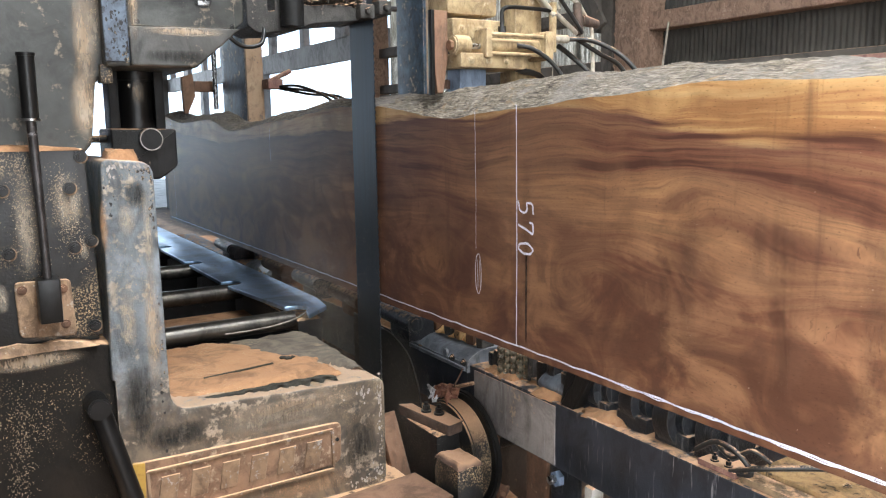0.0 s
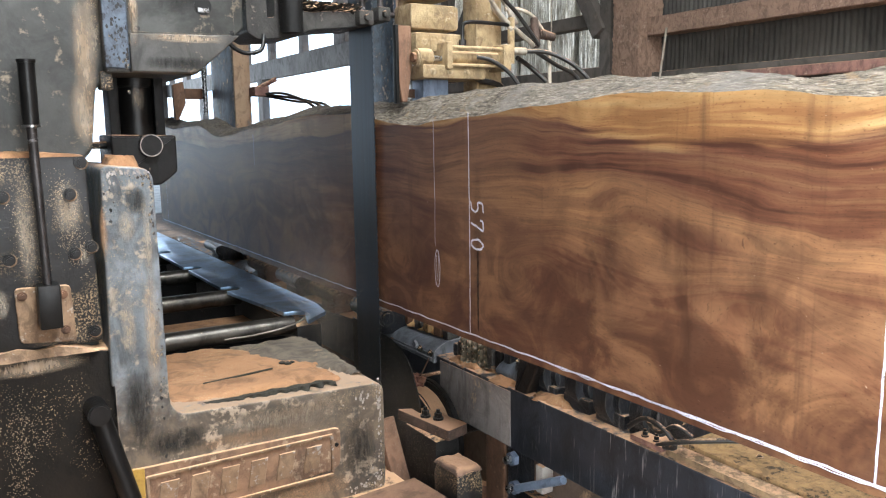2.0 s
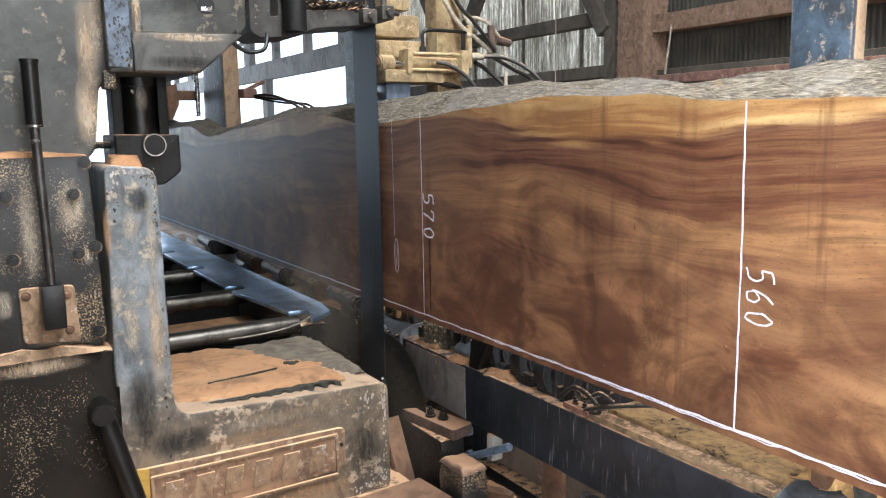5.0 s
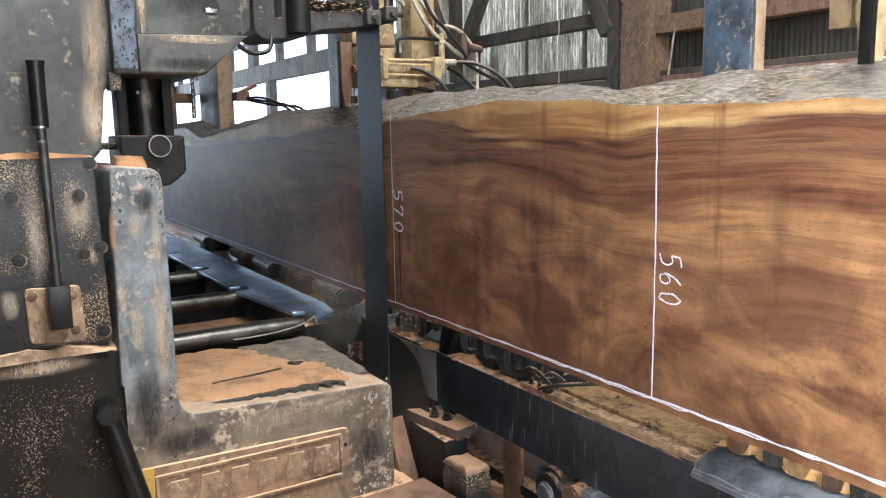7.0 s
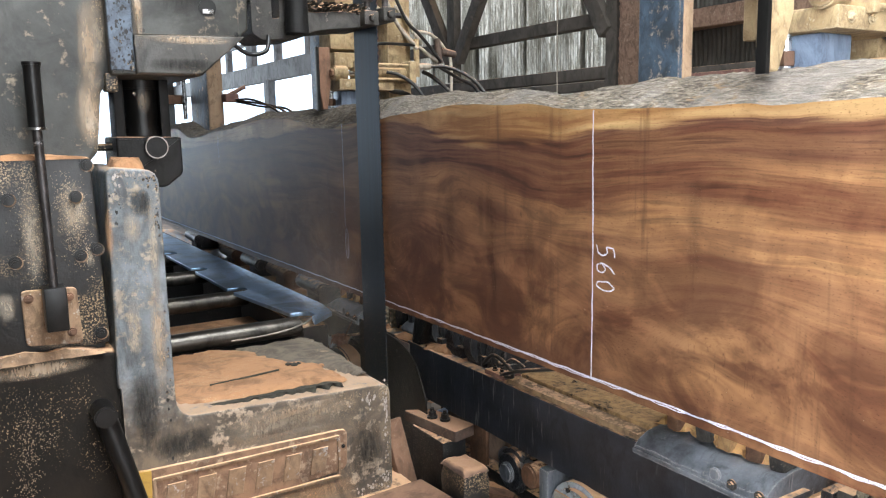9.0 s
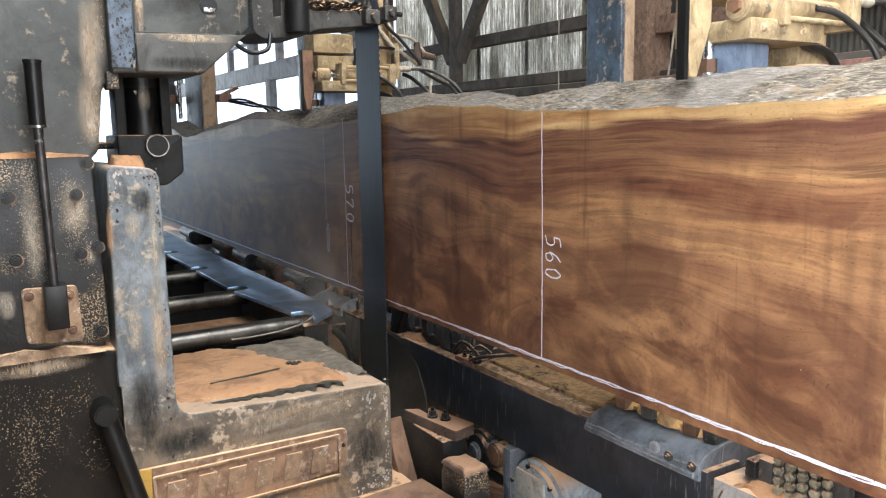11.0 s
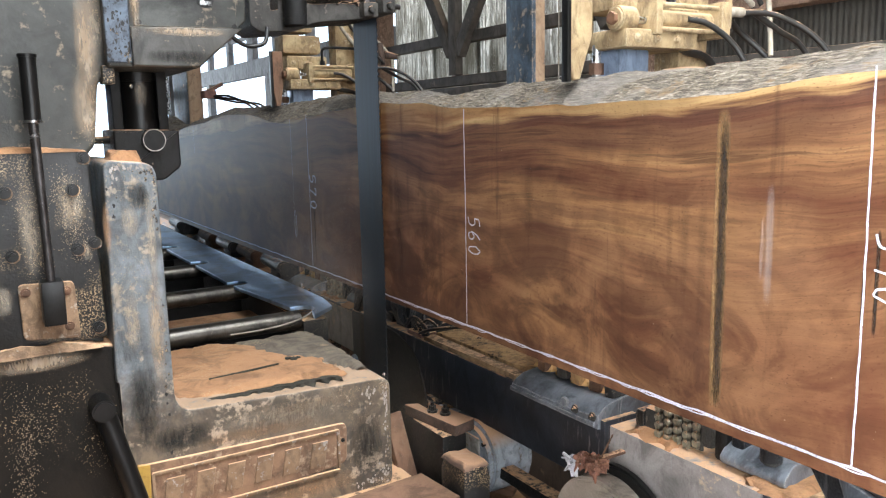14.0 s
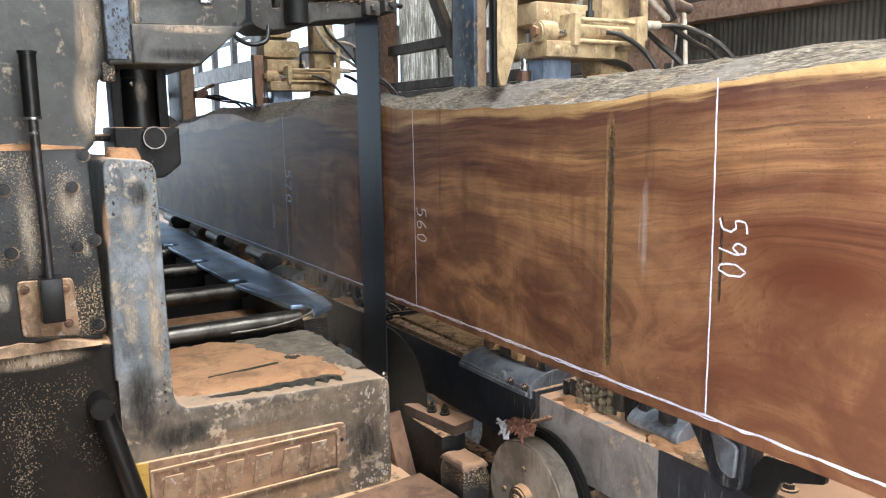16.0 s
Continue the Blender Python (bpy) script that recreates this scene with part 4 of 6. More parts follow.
def chips(spots, y, parent, material, seed, label, edge=9.0):
    """Flaked-off paint: thin ragged flakes, larger than the sawdust."""
    rnd = random.Random(seed)
    bm = B()
    for cx, cz, sx, sz, n in spots:
        for _ in range(n):
            x, z, r = min(rnd.gauss(cx, sx), edge), rnd.gauss(cz, sz), rnd.uniform(0.0012, 0.0045)
            ring = [bm.verts.new((min(x + r * rnd.uniform(0.4, 1.2) * math.cos(q * 0.785), edge + 0.001), y, z + 1.5 * r * rnd.uniform(0.4, 1.2) * math.sin(q * 0.785))) for q in range(8)]
            bm.faces.new(ring)
    return tagged(part("paint_chip", bm, material, parent, label), label, kind="stuff")


def patch(x0, x1, z0, z1, y, material, parent, label):
    """A thin smudge lying on a face of the saw."""
    bm = B()
    bm.faces.new([bm.verts.new((x, y, z)) for x, z in ((x0, z0), (x1, z0), (x1, z1), (x0, z1))])
    return part("dust_smudge" if material is not DARK_SMUDGE else "dark_smudge", bm, material, parent, label)


for x0, x1, z0, z1 in ((0.165, 0.243, 1.315, 1.475), (0.09, 0.15, 1.20, 1.50), (0.215, 0.245, 1.255, 1.32), (0.03, 0.08, 1.15, 1.24)):
    patch(x0, x1, z0, z1, FY - 0.0043, DUSTING, plate, "soft beige film of dust")
for x0, x1, z0, z1 in ((0.225, 0.283, 1.52, 1.70), (0.262, 0.312, 1.68, 1.90), (0.262, 0.31, 1.85, 2.2)):
    patch(x0, x1, z0, z1, FY + 0.0197, DUSTING, saw, "soft beige film of dust")
patch(-0.05, 0.26, 1.022, 1.080, FY - 0.0123, TAN_CAKE, saw, "tan dust caked under the ledge")
patch(0.070, 0.225, 1.085, 1.135, FY - 0.0046, TAN_CAKE, plate, "tan dust caked under the lever plate")
for x0, x1, z0, z1 in ((0.215, 0.300, 1.50, 1.72), (0.232, 0.300, 1.58, 1.90), (0.252, 0.315, 1.70, 2.2)):
    patch(x0, x1, z0, z1, FY + 0.0194, TAN_CAKE, saw, "tan dust caked beside the guard")
for x0, x1, z0, z1, d in ((0.348, 0.380, 1.70, 2.05, 0.0345), (0.340, 0.61, 1.756, 1.786, 0.0345)):
    patch(x0, x1, z0, z1, FY - d, TAN_CAKE, guard, "tan dust along the guard edge")
patch(0.355, 0.56, 1.694, 1.735, FY - 0.0344, DARK_SMUDGE, guard, "dark smear along the guard foot")
patch(0.38, 0.56, 1.80, 2.0, FY - 0.0274, DARK_SMUDGE, guard, "dark smear on the access cover")
patch(0.258, 0.282, 1.25, 1.42, FY - 0.0306, ORANGE_DUSTING, saw, "orange dust in the joint")
patch(0.372, 0.412, 1.60, 1.68, 2.0195, DUSTING, saw, "beige dust on the cylinder")
for x0, x1, z0, z1, m in ((0.332, 0.385, 0.90, 1.28, TAN_CAKE), (0.348, 0.378, 1.15, 1.46, DUSTING), (0.29, 0.345, 1.30, 1.40, DUSTING), (0.285, 0.33, 1.02, 1.22, DUSTING), (0.275, 0.36, 0.78, 1.06, DARK_SMUDGE), (0.31, 0.37, 1.36, 1.45, DARK_SMUDGE)):
    patch(x0, x1, z0, z1, FY - (0.0302 if m is DARK_SMUDGE else 0.0304), m, saw, "dusty or dark rubbed streak")
chips(((0.33, 1.79, 0.012, 0.05, 40), (0.33, 1.95, 0.012, 0.08, 40), (0.345, 1.72, 0.006, 0.012, 14)), FY - 0.0284, guard, CAST_DARK, 24, "dark flaked spots on the blue strip", 0.349)
for x0, x1, z0, z1, m in ((0.40, 0.90, 0.755, 0.86, DUSTING), (0.82, 0.95, 0.58, 0.80, DARK_SMUDGE), (0.30, 0.50, 0.775, 0.86, DARK_SMUDGE), (0.42, 0.95, 0.79, 0.87, TAN_CAKE), (0.50, 0.93, 0.56, 0.64, ORANGE_DUSTING), (0.36, 0.80, 0.765, 0.815, ORANGE_DUSTING)):
    patch(x0, x1, z0, z1, NYP - 0.0005 - (0.0003 if m is DARK_SMUDGE else 0.0), m, table, "smudge on the table front")
chips(((0.947, 0.81, 0.007, 0.025, 26), (0.95, 0.72, 0.005, 0.05, 20), (0.90, 0.83, 0.02, 0.012, 16), (0.90, 0.572, 0.03, 0.006, 22), (0.935, 0.60, 0.01, 0.015, 12)), NYP - 0.0009, table, CHIP_PALE, 21, "pale flaked paint on the table corner", 0.952)
chips(((0.376, 1.38, 0.003, 0.06, 22), (0.372, 1.05, 0.004, 0.10, 22), (0.29, 1.40, 0.006, 0.03, 10), (0.36, 1.455, 0.012, 0.006, 14)), FY - 0.0306, saw, CAST_DARK, 22, "dark flaked spots on the arm", 0.378)
chips(((0.29, 1.46, 0.004, 0.012, 6), (0.33, 1.470, 0.025, 0.003, 22)), FY - 0.0306, saw, CHIP_PALE, 23, "bare worn spots on the arm", 0.375)
# hand lever
part("lever_plate", prism(B(), rounded([(0.086, 1.105), (0.200, 1.095), (0.195, 1.225), (0.084, 1.228)], [0.012] * 4), "y", FY - 0.014, FY, 0.004), LEVER_DUST, saw, "sawdust-caked lever mounting plate")
for x, z in ((0.178, 1.125), (0.178, 1.205), (0.098, 1.21)):
    bm = B()
    hexbolt(bm, x, FY - 0.014, z, 0.007, h=0.006)
    part("bolt", bm, RUST, saw)
lever = part("lever", rod(B(), (0.147, FY - 0.045, 1.23), (0.143, FY - 0.045, 1.585), 0.0092, 0.0100, 16), WORN_STEEL, saw, "worn steel hand lever")
part("lever_socket", box(B(), 0.125, 0.170, FY - 0.065, FY - 0.012, 1.140, 1.236, 0.004), BLACK_CLEAN, lever, "square black lever socket")
bm = rod(B(), (0.143, FY - 0.045, 1.575), (0.1435, FY - 0.045, 1.708), 0.0165, seg=24, bevel=0.003)
rod(bm, (0.1435, FY - 0.045, 1.704), (0.1435, FY - 0.045, 1.711), 0.0185, seg=24)
part("lever_grip", bm, BLACK_CLEAN, lever, "ribbed black lever grip")
part("lever_collar", rod(B(), (0.143, FY - 0.045, 1.572), (0.143, FY - 0.045, 1.577), 0.0185, seg=24), BRIGHT, lever)
bm = rod(B(), (0.226, FY - 0.05, 0.93), (0.315, FY - 0.09, 0.56), 0.0235, seg=24, bevel=0.004)
part("foot_lever", bm, BLACK_CLEAN, saw, "black tubular lever hanging from a pivot")
bm = rod(B(), (0.224, FY, 0.935), (0.224, FY - 0.085, 0.935), 0.025, seg=24, bevel=0.004)
part("lever_pivot", bm, BLACK_CLEAN, saw)
# upper blade guide on its arm
bm = prism(B(), rounded([(0.712, 2.6), (0.715, 1.83), (0.745, 1.812), (0.86, 1.822), (0.90, 1.845), (1.085, 1.866), (1.085, 1.900), (0.98, 1.905), (0.90, 1.895), (0.868, 1.90), (0.868, 2.6), (0.80, 2.6), (0.796, 1.875), (0.775, 1.872), (0.77, 2.6)], [0, 0.01, 0.01, 0.02, 0.02, 0.01, 0.01, 0.02, 0.02, 0.02, 0, 0, 0.004, 0.004, 0]), "y", 2.15, 2.32, 0.003)
garm = part("guide_arm", bm, GREASE, saw, "greasy dust-caked blade guide arm")
for i in range(9):
    rnd = random.Random(40 + i)
    bm = B()
    bmesh.ops.create_icosphere(bm, subdivisions=3, radius=1.0)
    for v in bm.verts:
        v.co *= 1 + 0.28 * noise.fractal(v.co * 1.7 + Vector((i * 3, 0, 0)), 1.0, 2.0, 3)
        v.co = Vector((0.895 + 0.020 * i + v.co.x * 0.020, 2.15 + rnd.uniform(0.0, 0.05) + v.co.y * 0.022, 1.912 + v.co.z * rnd.uniform(0.012, 0.022)))
    part("caked_lump", bm, GREASE, garm, "lump of caked sawdust and grease")
for x0, x1, z0 in ((1.045, 1.093, 1.866), (1.108, 1.150, 1.880)):
    jaw = part("guide_jaw", box(B(), x0, x1, 2.12, 2.36, z0, z0 + 0.042, 0.006), GREASE, garm, "dusty guide jaw beside the blade")
    part("jaw_pillar", rod(B(), ((x0 + x1) / 2, 2.15, z0 + 0.04), ((x0 + x1) / 2, 2.15, z0 + 0.072), 0.010, seg=14), WORN_STEEL, jaw)
    part("jaw_nut", rod(B(), ((x0 + x1) / 2, 2.15, z0 + 0.070), ((x0 + x1) / 2, 2.15, z0 + 0.088), 0.019, seg=6, bevel=0.002), GREASE, jaw)
    part("jaw_nut", rod(B(), ((x0 + x1) / 2, 2.122, z0 + 0.02), ((x0 + x1) / 2, 2.105, z0 + 0.02), 0.011, seg=6, bevel=0.002), GREASE, jaw)
part("jaw_screw", rod(B(), (1.15, 2.16, 1.905), (1.185, 2.16, 1.905), 0.008, seg=12), WORN_STEEL, garm)
bm = rod(B(), (0.835, 2.12, 1.83), (0.835, 2.12, 2.6), 0.032, seg=24)
part("guide_post", bm, BLACK, saw)
bm = rod(B(), (0.62, 2.2, 1.96), (0.74, 2.2, 1.96), 0.055, seg=24)
part("guide_shaft", bm, BLACK, saw)
tube("guide_hose", [(0.635, 2.1, 1.83), (0.65, 2.1, 1.79), (0.69, 2.1, 1.768), (0.735, 2.1, 1.778), (0.752, 2.12, 1.82)], 0.006, BLACK_CLEAN, saw, "black looped hose")

# blade, a thin band with teeth on the edge that meets the wood
bm = B()
BX, BY0, BY1 = 1.0975, 2.145, 2.305
n = 150
z0, z1 = 0.45, 3.2
pts = [(BY1, z0), (BY1, z1)]
for i in range(n):
    z = z1 - (z1 - z0) * i / n
    pts += [(BY0 + 0.004, z), (BY0 - 0.003, z - 0.010)]
prism(bm, pts, "x", BX - 0.001, BX + 0.001, 0)
part("blade", bm, BLADE, saw, "wide dark steel blade running upright")

# dark guard plate and brackets below the blade
shield = tagged(part("blade_shield", prism(B(), rounded([(1.93, 0.45), (1.95, 0.75), (2.01, 0.86), (2.12, 0.905), (2.4, 0.92), (2.4, 0.45)], [0, 0.03, 0.04, 0.05, 0, 0]), "x", 1.125, 1.129, 0), BLACK_CLEAN), "thin black blade shield plate on the foundation", "shield")
brk = group("rail_bracket", "sawdust-covered steel bracket with two bolts", "bracket")
part("foot_plate", prism(B(), rounded([(1.085, 2.02), (1.165, 1.98), (1.20, 1.80), (1.12, 1.78)], [0.01] * 4), "z", 0.680, 0.712, 0.003), DIM_RUST, brk, "sawdust-covered foot plate")
for x, y in ((1.125, 1.915), (1.145, 1.875)):
    bm = B()
    hexbolt(bm, x, y, 0.712, 0.011, "z", 0.02)
    part("bolt", bm, BLACK_CLEAN, brk)
bm = B()
box(bm, 1.09, 1.17, 1.80, 1.98, 0.40, 0.679, 0.008)
part("stem", bm, BLACK, brk, "black bracket stem")
stub = group("pivot_stub", "black block topped with orange sawdust", "pivot")
part("block", box(B(), 1.060, 1.160, 1.65, 1.785, 0.0, 0.645, 0.040), CAST_DARK, stub, "black oily block with dusty shoulders")
bm = B()
heap(bm, 1.068, 1.152, 1.658, 1.777, 0.638, 0.016, 24, 28, 0.004, 31)
part("dust_cap", bm, DIM_RUST, stub, "sawdust lying on the block")
part("pedestal", box(B(), 1.05, 1.21, 1.75, 2.6, 0.0, 0.40, 0.01), CAST_DARK, brk)
pl = tagged(part("loose_plank", box(B(), -0.24, 0.24, -0.09, 0.09, -0.012, 0.012, 0.003), PLANK), "loose sawn plank lying on the saw footing", "plank")
pl.matrix_world = pose(0.80, 1.715, 0.567, 0, 0, 5)
pl2 = tagged(part("loose_plank", box(B(), -0.03, 0.03, -0.1, 0.1, -0.012, 0.012, 0.003), PLANK), "short reddish wood offcut below the blade", "plank")
pl2.matrix_world = pose(1.045, 1.98, 0.60, 68, 0, 10)
tagged(part("saw_footing", box(B(), -0.2, 1.03, 1.5, 2.6, 0.0, 0.552, 0.01), BASE_DARK), "dark oily saw footing", "footing")

# ---- outfeed conveyor behind the saw ----
conv = group("roller_conveyor", "steel outfeed conveyor with rollers and side plate", "conveyor")
CZ = 0.93
ROLLER = surface("dark_worn_roller_steel", (0.17, 0.155, 0.13), (0.07, 0.065, 0.06), (0.30, 0.26, 0.20), 9, 0.32, 0.85, 0.60, 0.0, 0.1)
ROLL_Y = (2.50, 3.08, 3.67, 4.27, 4.88, 5.5)
for y in ROLL_Y:
    bm = rod(B(), (-0.35, y, CZ - 0.030), (0.945, y, CZ - 0.030), 0.032, seg=28, bevel=0.004)
    r = part("roller", bm, ROLLER, conv, "worn shiny roller")
    part("roller_bracket", box(B(), -0.35, 0.93, y + 0.034, y + 0.046, CZ - 0.16, CZ - 0.035, 0.002), BLACK, r)
# side plate with a round notch for each roller
left = [(0.955, 2.385)]
for y in ROLL_Y:
    e = 0.93 - 0.052 * min(1, (y - 2.5) / 0.58)
    left += [(e, y - 0.045), (e + 0.045, y - 0.042), (e + 0.068, y - 0.020), (e + 0.068, y + 0.020), (e + 0.045, y + 0.042), (e, y + 0.045)]
outline = left[:1] + left[2:] + [(0.878, 7.5), (1.085, 7.5), (1.085, 2.62), (1.060, 2.48)]
bm = prism(B(), rounded(outline, [0.004] * len(outline), 2), "z", CZ - 0.008, CZ + 0.006, 0.0015)
part("side_plate", bm, PLATE_SKY_TINT, conv, "polished steel side plate with painted blue sheen, notched for the rollers")
part("plate_flange", box(B(), 0.965, 0.975, 2.62, 7.5, CZ - 0.09, CZ - 0.009, 0.002), BLACK, conv)
bm = B()
box(bm, 0.96, 1.05, 2.5, 7.5, 0.55, CZ - 0.04, 0.004), box(bm, -0.4, -0.3, 2.5, 7.5, 0.55, CZ - 0.02, 0.004)
part("frame", bm, BLACK, conv)
for y in (2.9, 5.0, 7.2):
    for x in (-0.35, 0.995):
        part("leg", box(B(), x - 0.04, x + 0.04, y - 0.04, y + 0.04, 0, 0.56, 0.004), BLACK, conv)
bm = B()
heap(bm, -0.2, 0.90, 2.66, 3.05, 0.82, 0.02, 40, 14, 0.02, 3.0)
box(bm, -0.3, 0.95, 2.64, 3.08, 0.79, 0.82, 0)
part("tray_sawdust", bm, SAWDUST, conv, "sawdust lying in a tray between the rollers")
tube("steel_strip", [(0.695, 2.46, 0.893), (0.782, 2.445, 0.897), (0.869, 2.440, 0.905), (0.94, 2.455, 0.915), (0.995, 2.48, 0.932)], 0.0030, WHEEL, conv)

# ---- log on the carriage ----
LOGX = 1.104
KN = [(-2.6, 1.60), (-1.5, 1.632), (-0.9, 1.629), (-0.62, 1.612), (-0.38, 1.590), (-0.05, 1.587), (0.4, 1.591), (0.62, 1.611), (0.9, 1.620), (1.15, 1.606), (1.45, 1.588), (1.75, 1.571), (2.15, 1.612), (2.45, 1.616), (3.0, 1.578), (3.6, 1.540), (4.0, 1.598), (4.5, 1.585), (5.0, 1.635)]


# where the pale sapwood ends below the edge, and the crest of the bark behind it
SAP = [(-2.6, 1.59), (-1.4, 1.61), (-0.94, 1.612), (-0.70, 1.604), (-0.58, 1.592), (-0.44, 1.578), (-0.27, 1.566), (0.05, 1.572), (0.31, 1.563), (0.39, 1.553), (0.50, 1.530), (0.85, 1.526), (0.98, 1.545), (1.12, 1.577), (1.28, 1.598), (1.46, 1.588), (1.60, 1.565), (1.81, 1.577), (2.10, 1.575), (2.4, 1.545), (2.9, 1.535), (3.3, 1.515), (3.8, 1.490), (4.4, 1.53), (5.0, 1.56)]
CREST = [(-2.6, 1.66), (-0.78, 1.668), (-0.50, 1.654), (-0.15, 1.649), (0.20, 1.652), (0.42, 1.643), (0.55, 1.631), (0.72, 1.648), (0.90, 1.656), (1.10, 1.666), (1.40, 1.668), (1.74, 1.656), (2.0, 1.648), (2.3, 1.650), (2.6, 1.655), (3.0, 1.625), (3.6, 1.585), (4.0, 1.64), (4.5, 1.63), (5.0, 1.67)]


def along(knots, y):
    """The height of a smooth line through the knots (y, z)."""
    for (a, za), (b, zb) in zip(knots, knots[1:]):
        if y <= b:
            t = max(0, (y - a) / (b - a))
            t = t * t * (3 - 2 * t)
            return za + (zb - za) * t
    return knots[-1][1]


def edge_height(y):
    return along(KN, y) + 0.004 * noise.fractal(Vector((y * 9, 0, 0)), 1.0, 2.0, 3)


def make_log():
    bm = B()
    rise, sapz = bm.verts.layers.float.new("rise"), bm.verts.layers.float.new("sapz")
    rows = []
    ny = 600
    for i in range(ny + 1):
        y = -2.4 + 7.35 * i / ny
        zt, zb = edge_height(y), 1.008 + 0.004 * math.sin(y * 1.7)
        ridge = max(0.018, along(CREST, y) - zt)
        sap = along(SAP, y) + 0.006 * noise.fractal(Vector((y * 7, 3, 0)), 1.0, 2.0, 3)
        ring = [(LOGX, zb + (zt - zb) * q / 9) for q in range(10)]
        for q in range(1, 13):
            u = q / 12
            wob = min(1, u * 4) * (0.007 * noise.fractal(Vector((y * 7, u * 5, 2)), 1.0, 2.0, 4) + 0.003 * noise.noise(Vector((y * 60, u * 22, 9))))
            ring.append((LOGX + 0.148 * u, zt + ridge * math.sin(min(1, u * 1.25) * math.pi / 2) - 0.075 * max(0, u - 0.72) / 0.28 + wob))
        ring += [(LOGX + 0.150, zt - 0.08), (LOGX + 0.150, 1.25), (LOGX + 0.150, zb + 0.01), (LOGX + 0.142, zb)]
        rows.append([bm.verts.new((x, y, z)) for x, z in ring])
        for v in rows[-1]:
            v[rise], v[sapz] = zt - 1.595, sap
    n = len(rows[0])
    for a, b in zip(rows, rows[1:]):
        for q in range(n):
            f = bm.faces.new((a[q], b[q], b[(q + 1) % n], a[(q + 1) % n]))
            f.material_index = 1 if 9 <= q <= 21 else 0
            f.smooth = 9 < q <= 21
    bm.faces.new(list(reversed(rows[0]))), bm.faces.new(rows[-1])
    bmesh.ops.recalc_face_normals(bm, faces=bm.faces[:])
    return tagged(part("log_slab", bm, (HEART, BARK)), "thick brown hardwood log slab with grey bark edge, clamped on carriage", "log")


log = make_log()
moving.append(log)


def ribbon(name, pts, width, label="", wobble=0.0012):
    """A chalk stroke on the sawn face: a thin raised band through the points (y, z)."""
    bm = B()
    line = []
    for (a, b), (c, d) in zip(pts, pts[1:]):
        m = max(2, int(math.hypot(c - a, d - b) / 0.008))
        line += [(a + (c - a) * q / m, b + (d - b) * q / m) for q in range(m)]
    line.append(pts[-1])
    prev = None
    for i, (y, z) in enumerate(line):
        p, q = line[max(i - 1, 0)], line[min(i + 1, len(line) - 1)]
        dy, dz = q[0] - p[0], q[1] - p[1]
        ln = math.hypot(dy, dz) or 1
        w = width * (0.27 + 0.10 * noise.noise(Vector((i * 0.23, y * 9, z * 9))))
        oy = wobble * noise.noise(Vector((i * 0.21, z * 3, y * 3)))
        pair = [bm.verts.new((LOGX - 0.0012, y + oy - dz / ln * w * s, z + oy + dy / ln * w * s)) for s in (-1, 1)]
        if prev:
            bm.faces.new((prev[0], pair[0], pair[1], prev[1]))
        prev = pair
    return part(name, bm, CHALK, log, label)


def circle(cy, cz, ry, rz, a0=0, a1=360, n=14):
    return [(cy + ry * math.cos(radians(a0 + (a1 - a0) * q / n)), cz + rz * math.sin(radians(a0 + (a1 - a0) * q / n))) for q in range(n + 1)]


# digits in their own upright box, 0..1 across and 0..1 up
GLYPH = {
    "5": [[(0.85, 1.0), (0.2, 0.95), (0.15, 0.55), (0.6, 0.62), (0.85, 0.4), (0.7, 0.1), (0.1, 0.0)]],
    "6": [[(0.75, 1.0), (0.35, 0.75), (0.1, 0.35), (0.3, 0.02), (0.75, 0.08), (0.85, 0.38), (0.5, 0.52), (0.15, 0.32)]],
    "7": [[(0.1, 0.75), (0.15, 0.98), (0.85, 1.0), (0.55, 0.5), (0.35, 0.0)]],
    "9": [[(0.8, 0.75), (0.5, 0.5), (0.15, 0.68), (0.35, 0.98), (0.75, 0.95), (0.85, 0.6), (0.6, 0.0)]],
    "0": [[(0.5, 1.0), (0.15, 0.65), (0.25, 0.1), (0.6, 0.0), (0.88, 0.4), (0.8, 0.85), (0.5, 1.0)]],
}


def chalk_number(text, y, z, h, step, width=0.0060):
    """Digits turned a quarter clockwise, written down the face from z; y is the foot of the digits."""
    for i, ch in enumerate(text):
        for stroke in GLYPH[ch]:
            sm = []
            for (a, b), (c, d) in zip(stroke, stroke[1:]):
                sm += [(a + (c - a) * q / 4, b + (d - b) * q / 4) for q in range(4)]
            sm.append(stroke[-1])
            sm = [sm[0]] + [tuple((sm[k - 1][e] + 2 * sm[k][e] + sm[k + 1][e]) / 4 for e in (0, 1)) for k in range(1, len(sm) - 1)] + [sm[-1]]
            ribbon("chalk_digit", [(y - b * h, z - (i + a * 0.78) * step) for a, b in sm], width, "handwritten chalk digit")


ZB = 1.0287
line = [(y / 50, ZB + 0.0012 * math.sin(y * 0.9)) for y in range(-118, 247, 3)]
ribbon("chalk_line", line, 0.0074, "long chalk line along the lower edge", 0.0016)
ribbon("chalk_line", [(y - 0.004, z - 0.003) for y, z in line[:60:2]], 0.004, "second chalk line along the lower edge", 0.004)
for y, zt in ((1.447, 1.597), (0.385, 1.590), (-0.667, 1.620)):
    ribbon("chalk_upright", [(y + 0.002, zt), (y - 0.001, 1.3), (y, ZB)], 0.0062, "upright chalk measuring line")
ribbon("chalk_upright", [(1.618, 1.585), (1.615, 1.36), (1.616, 1.24)], 0.0025, "thin upright chalk line")
ribbon("chalk_upright", [(3.10, 1.55), (3.10, 1.42)], 0.003, "short thin chalk line")
ribbon("chalk_upright", [(4.78, 1.62), (4.76, 1.012)], 0.004, "thin chalk line near the log end")
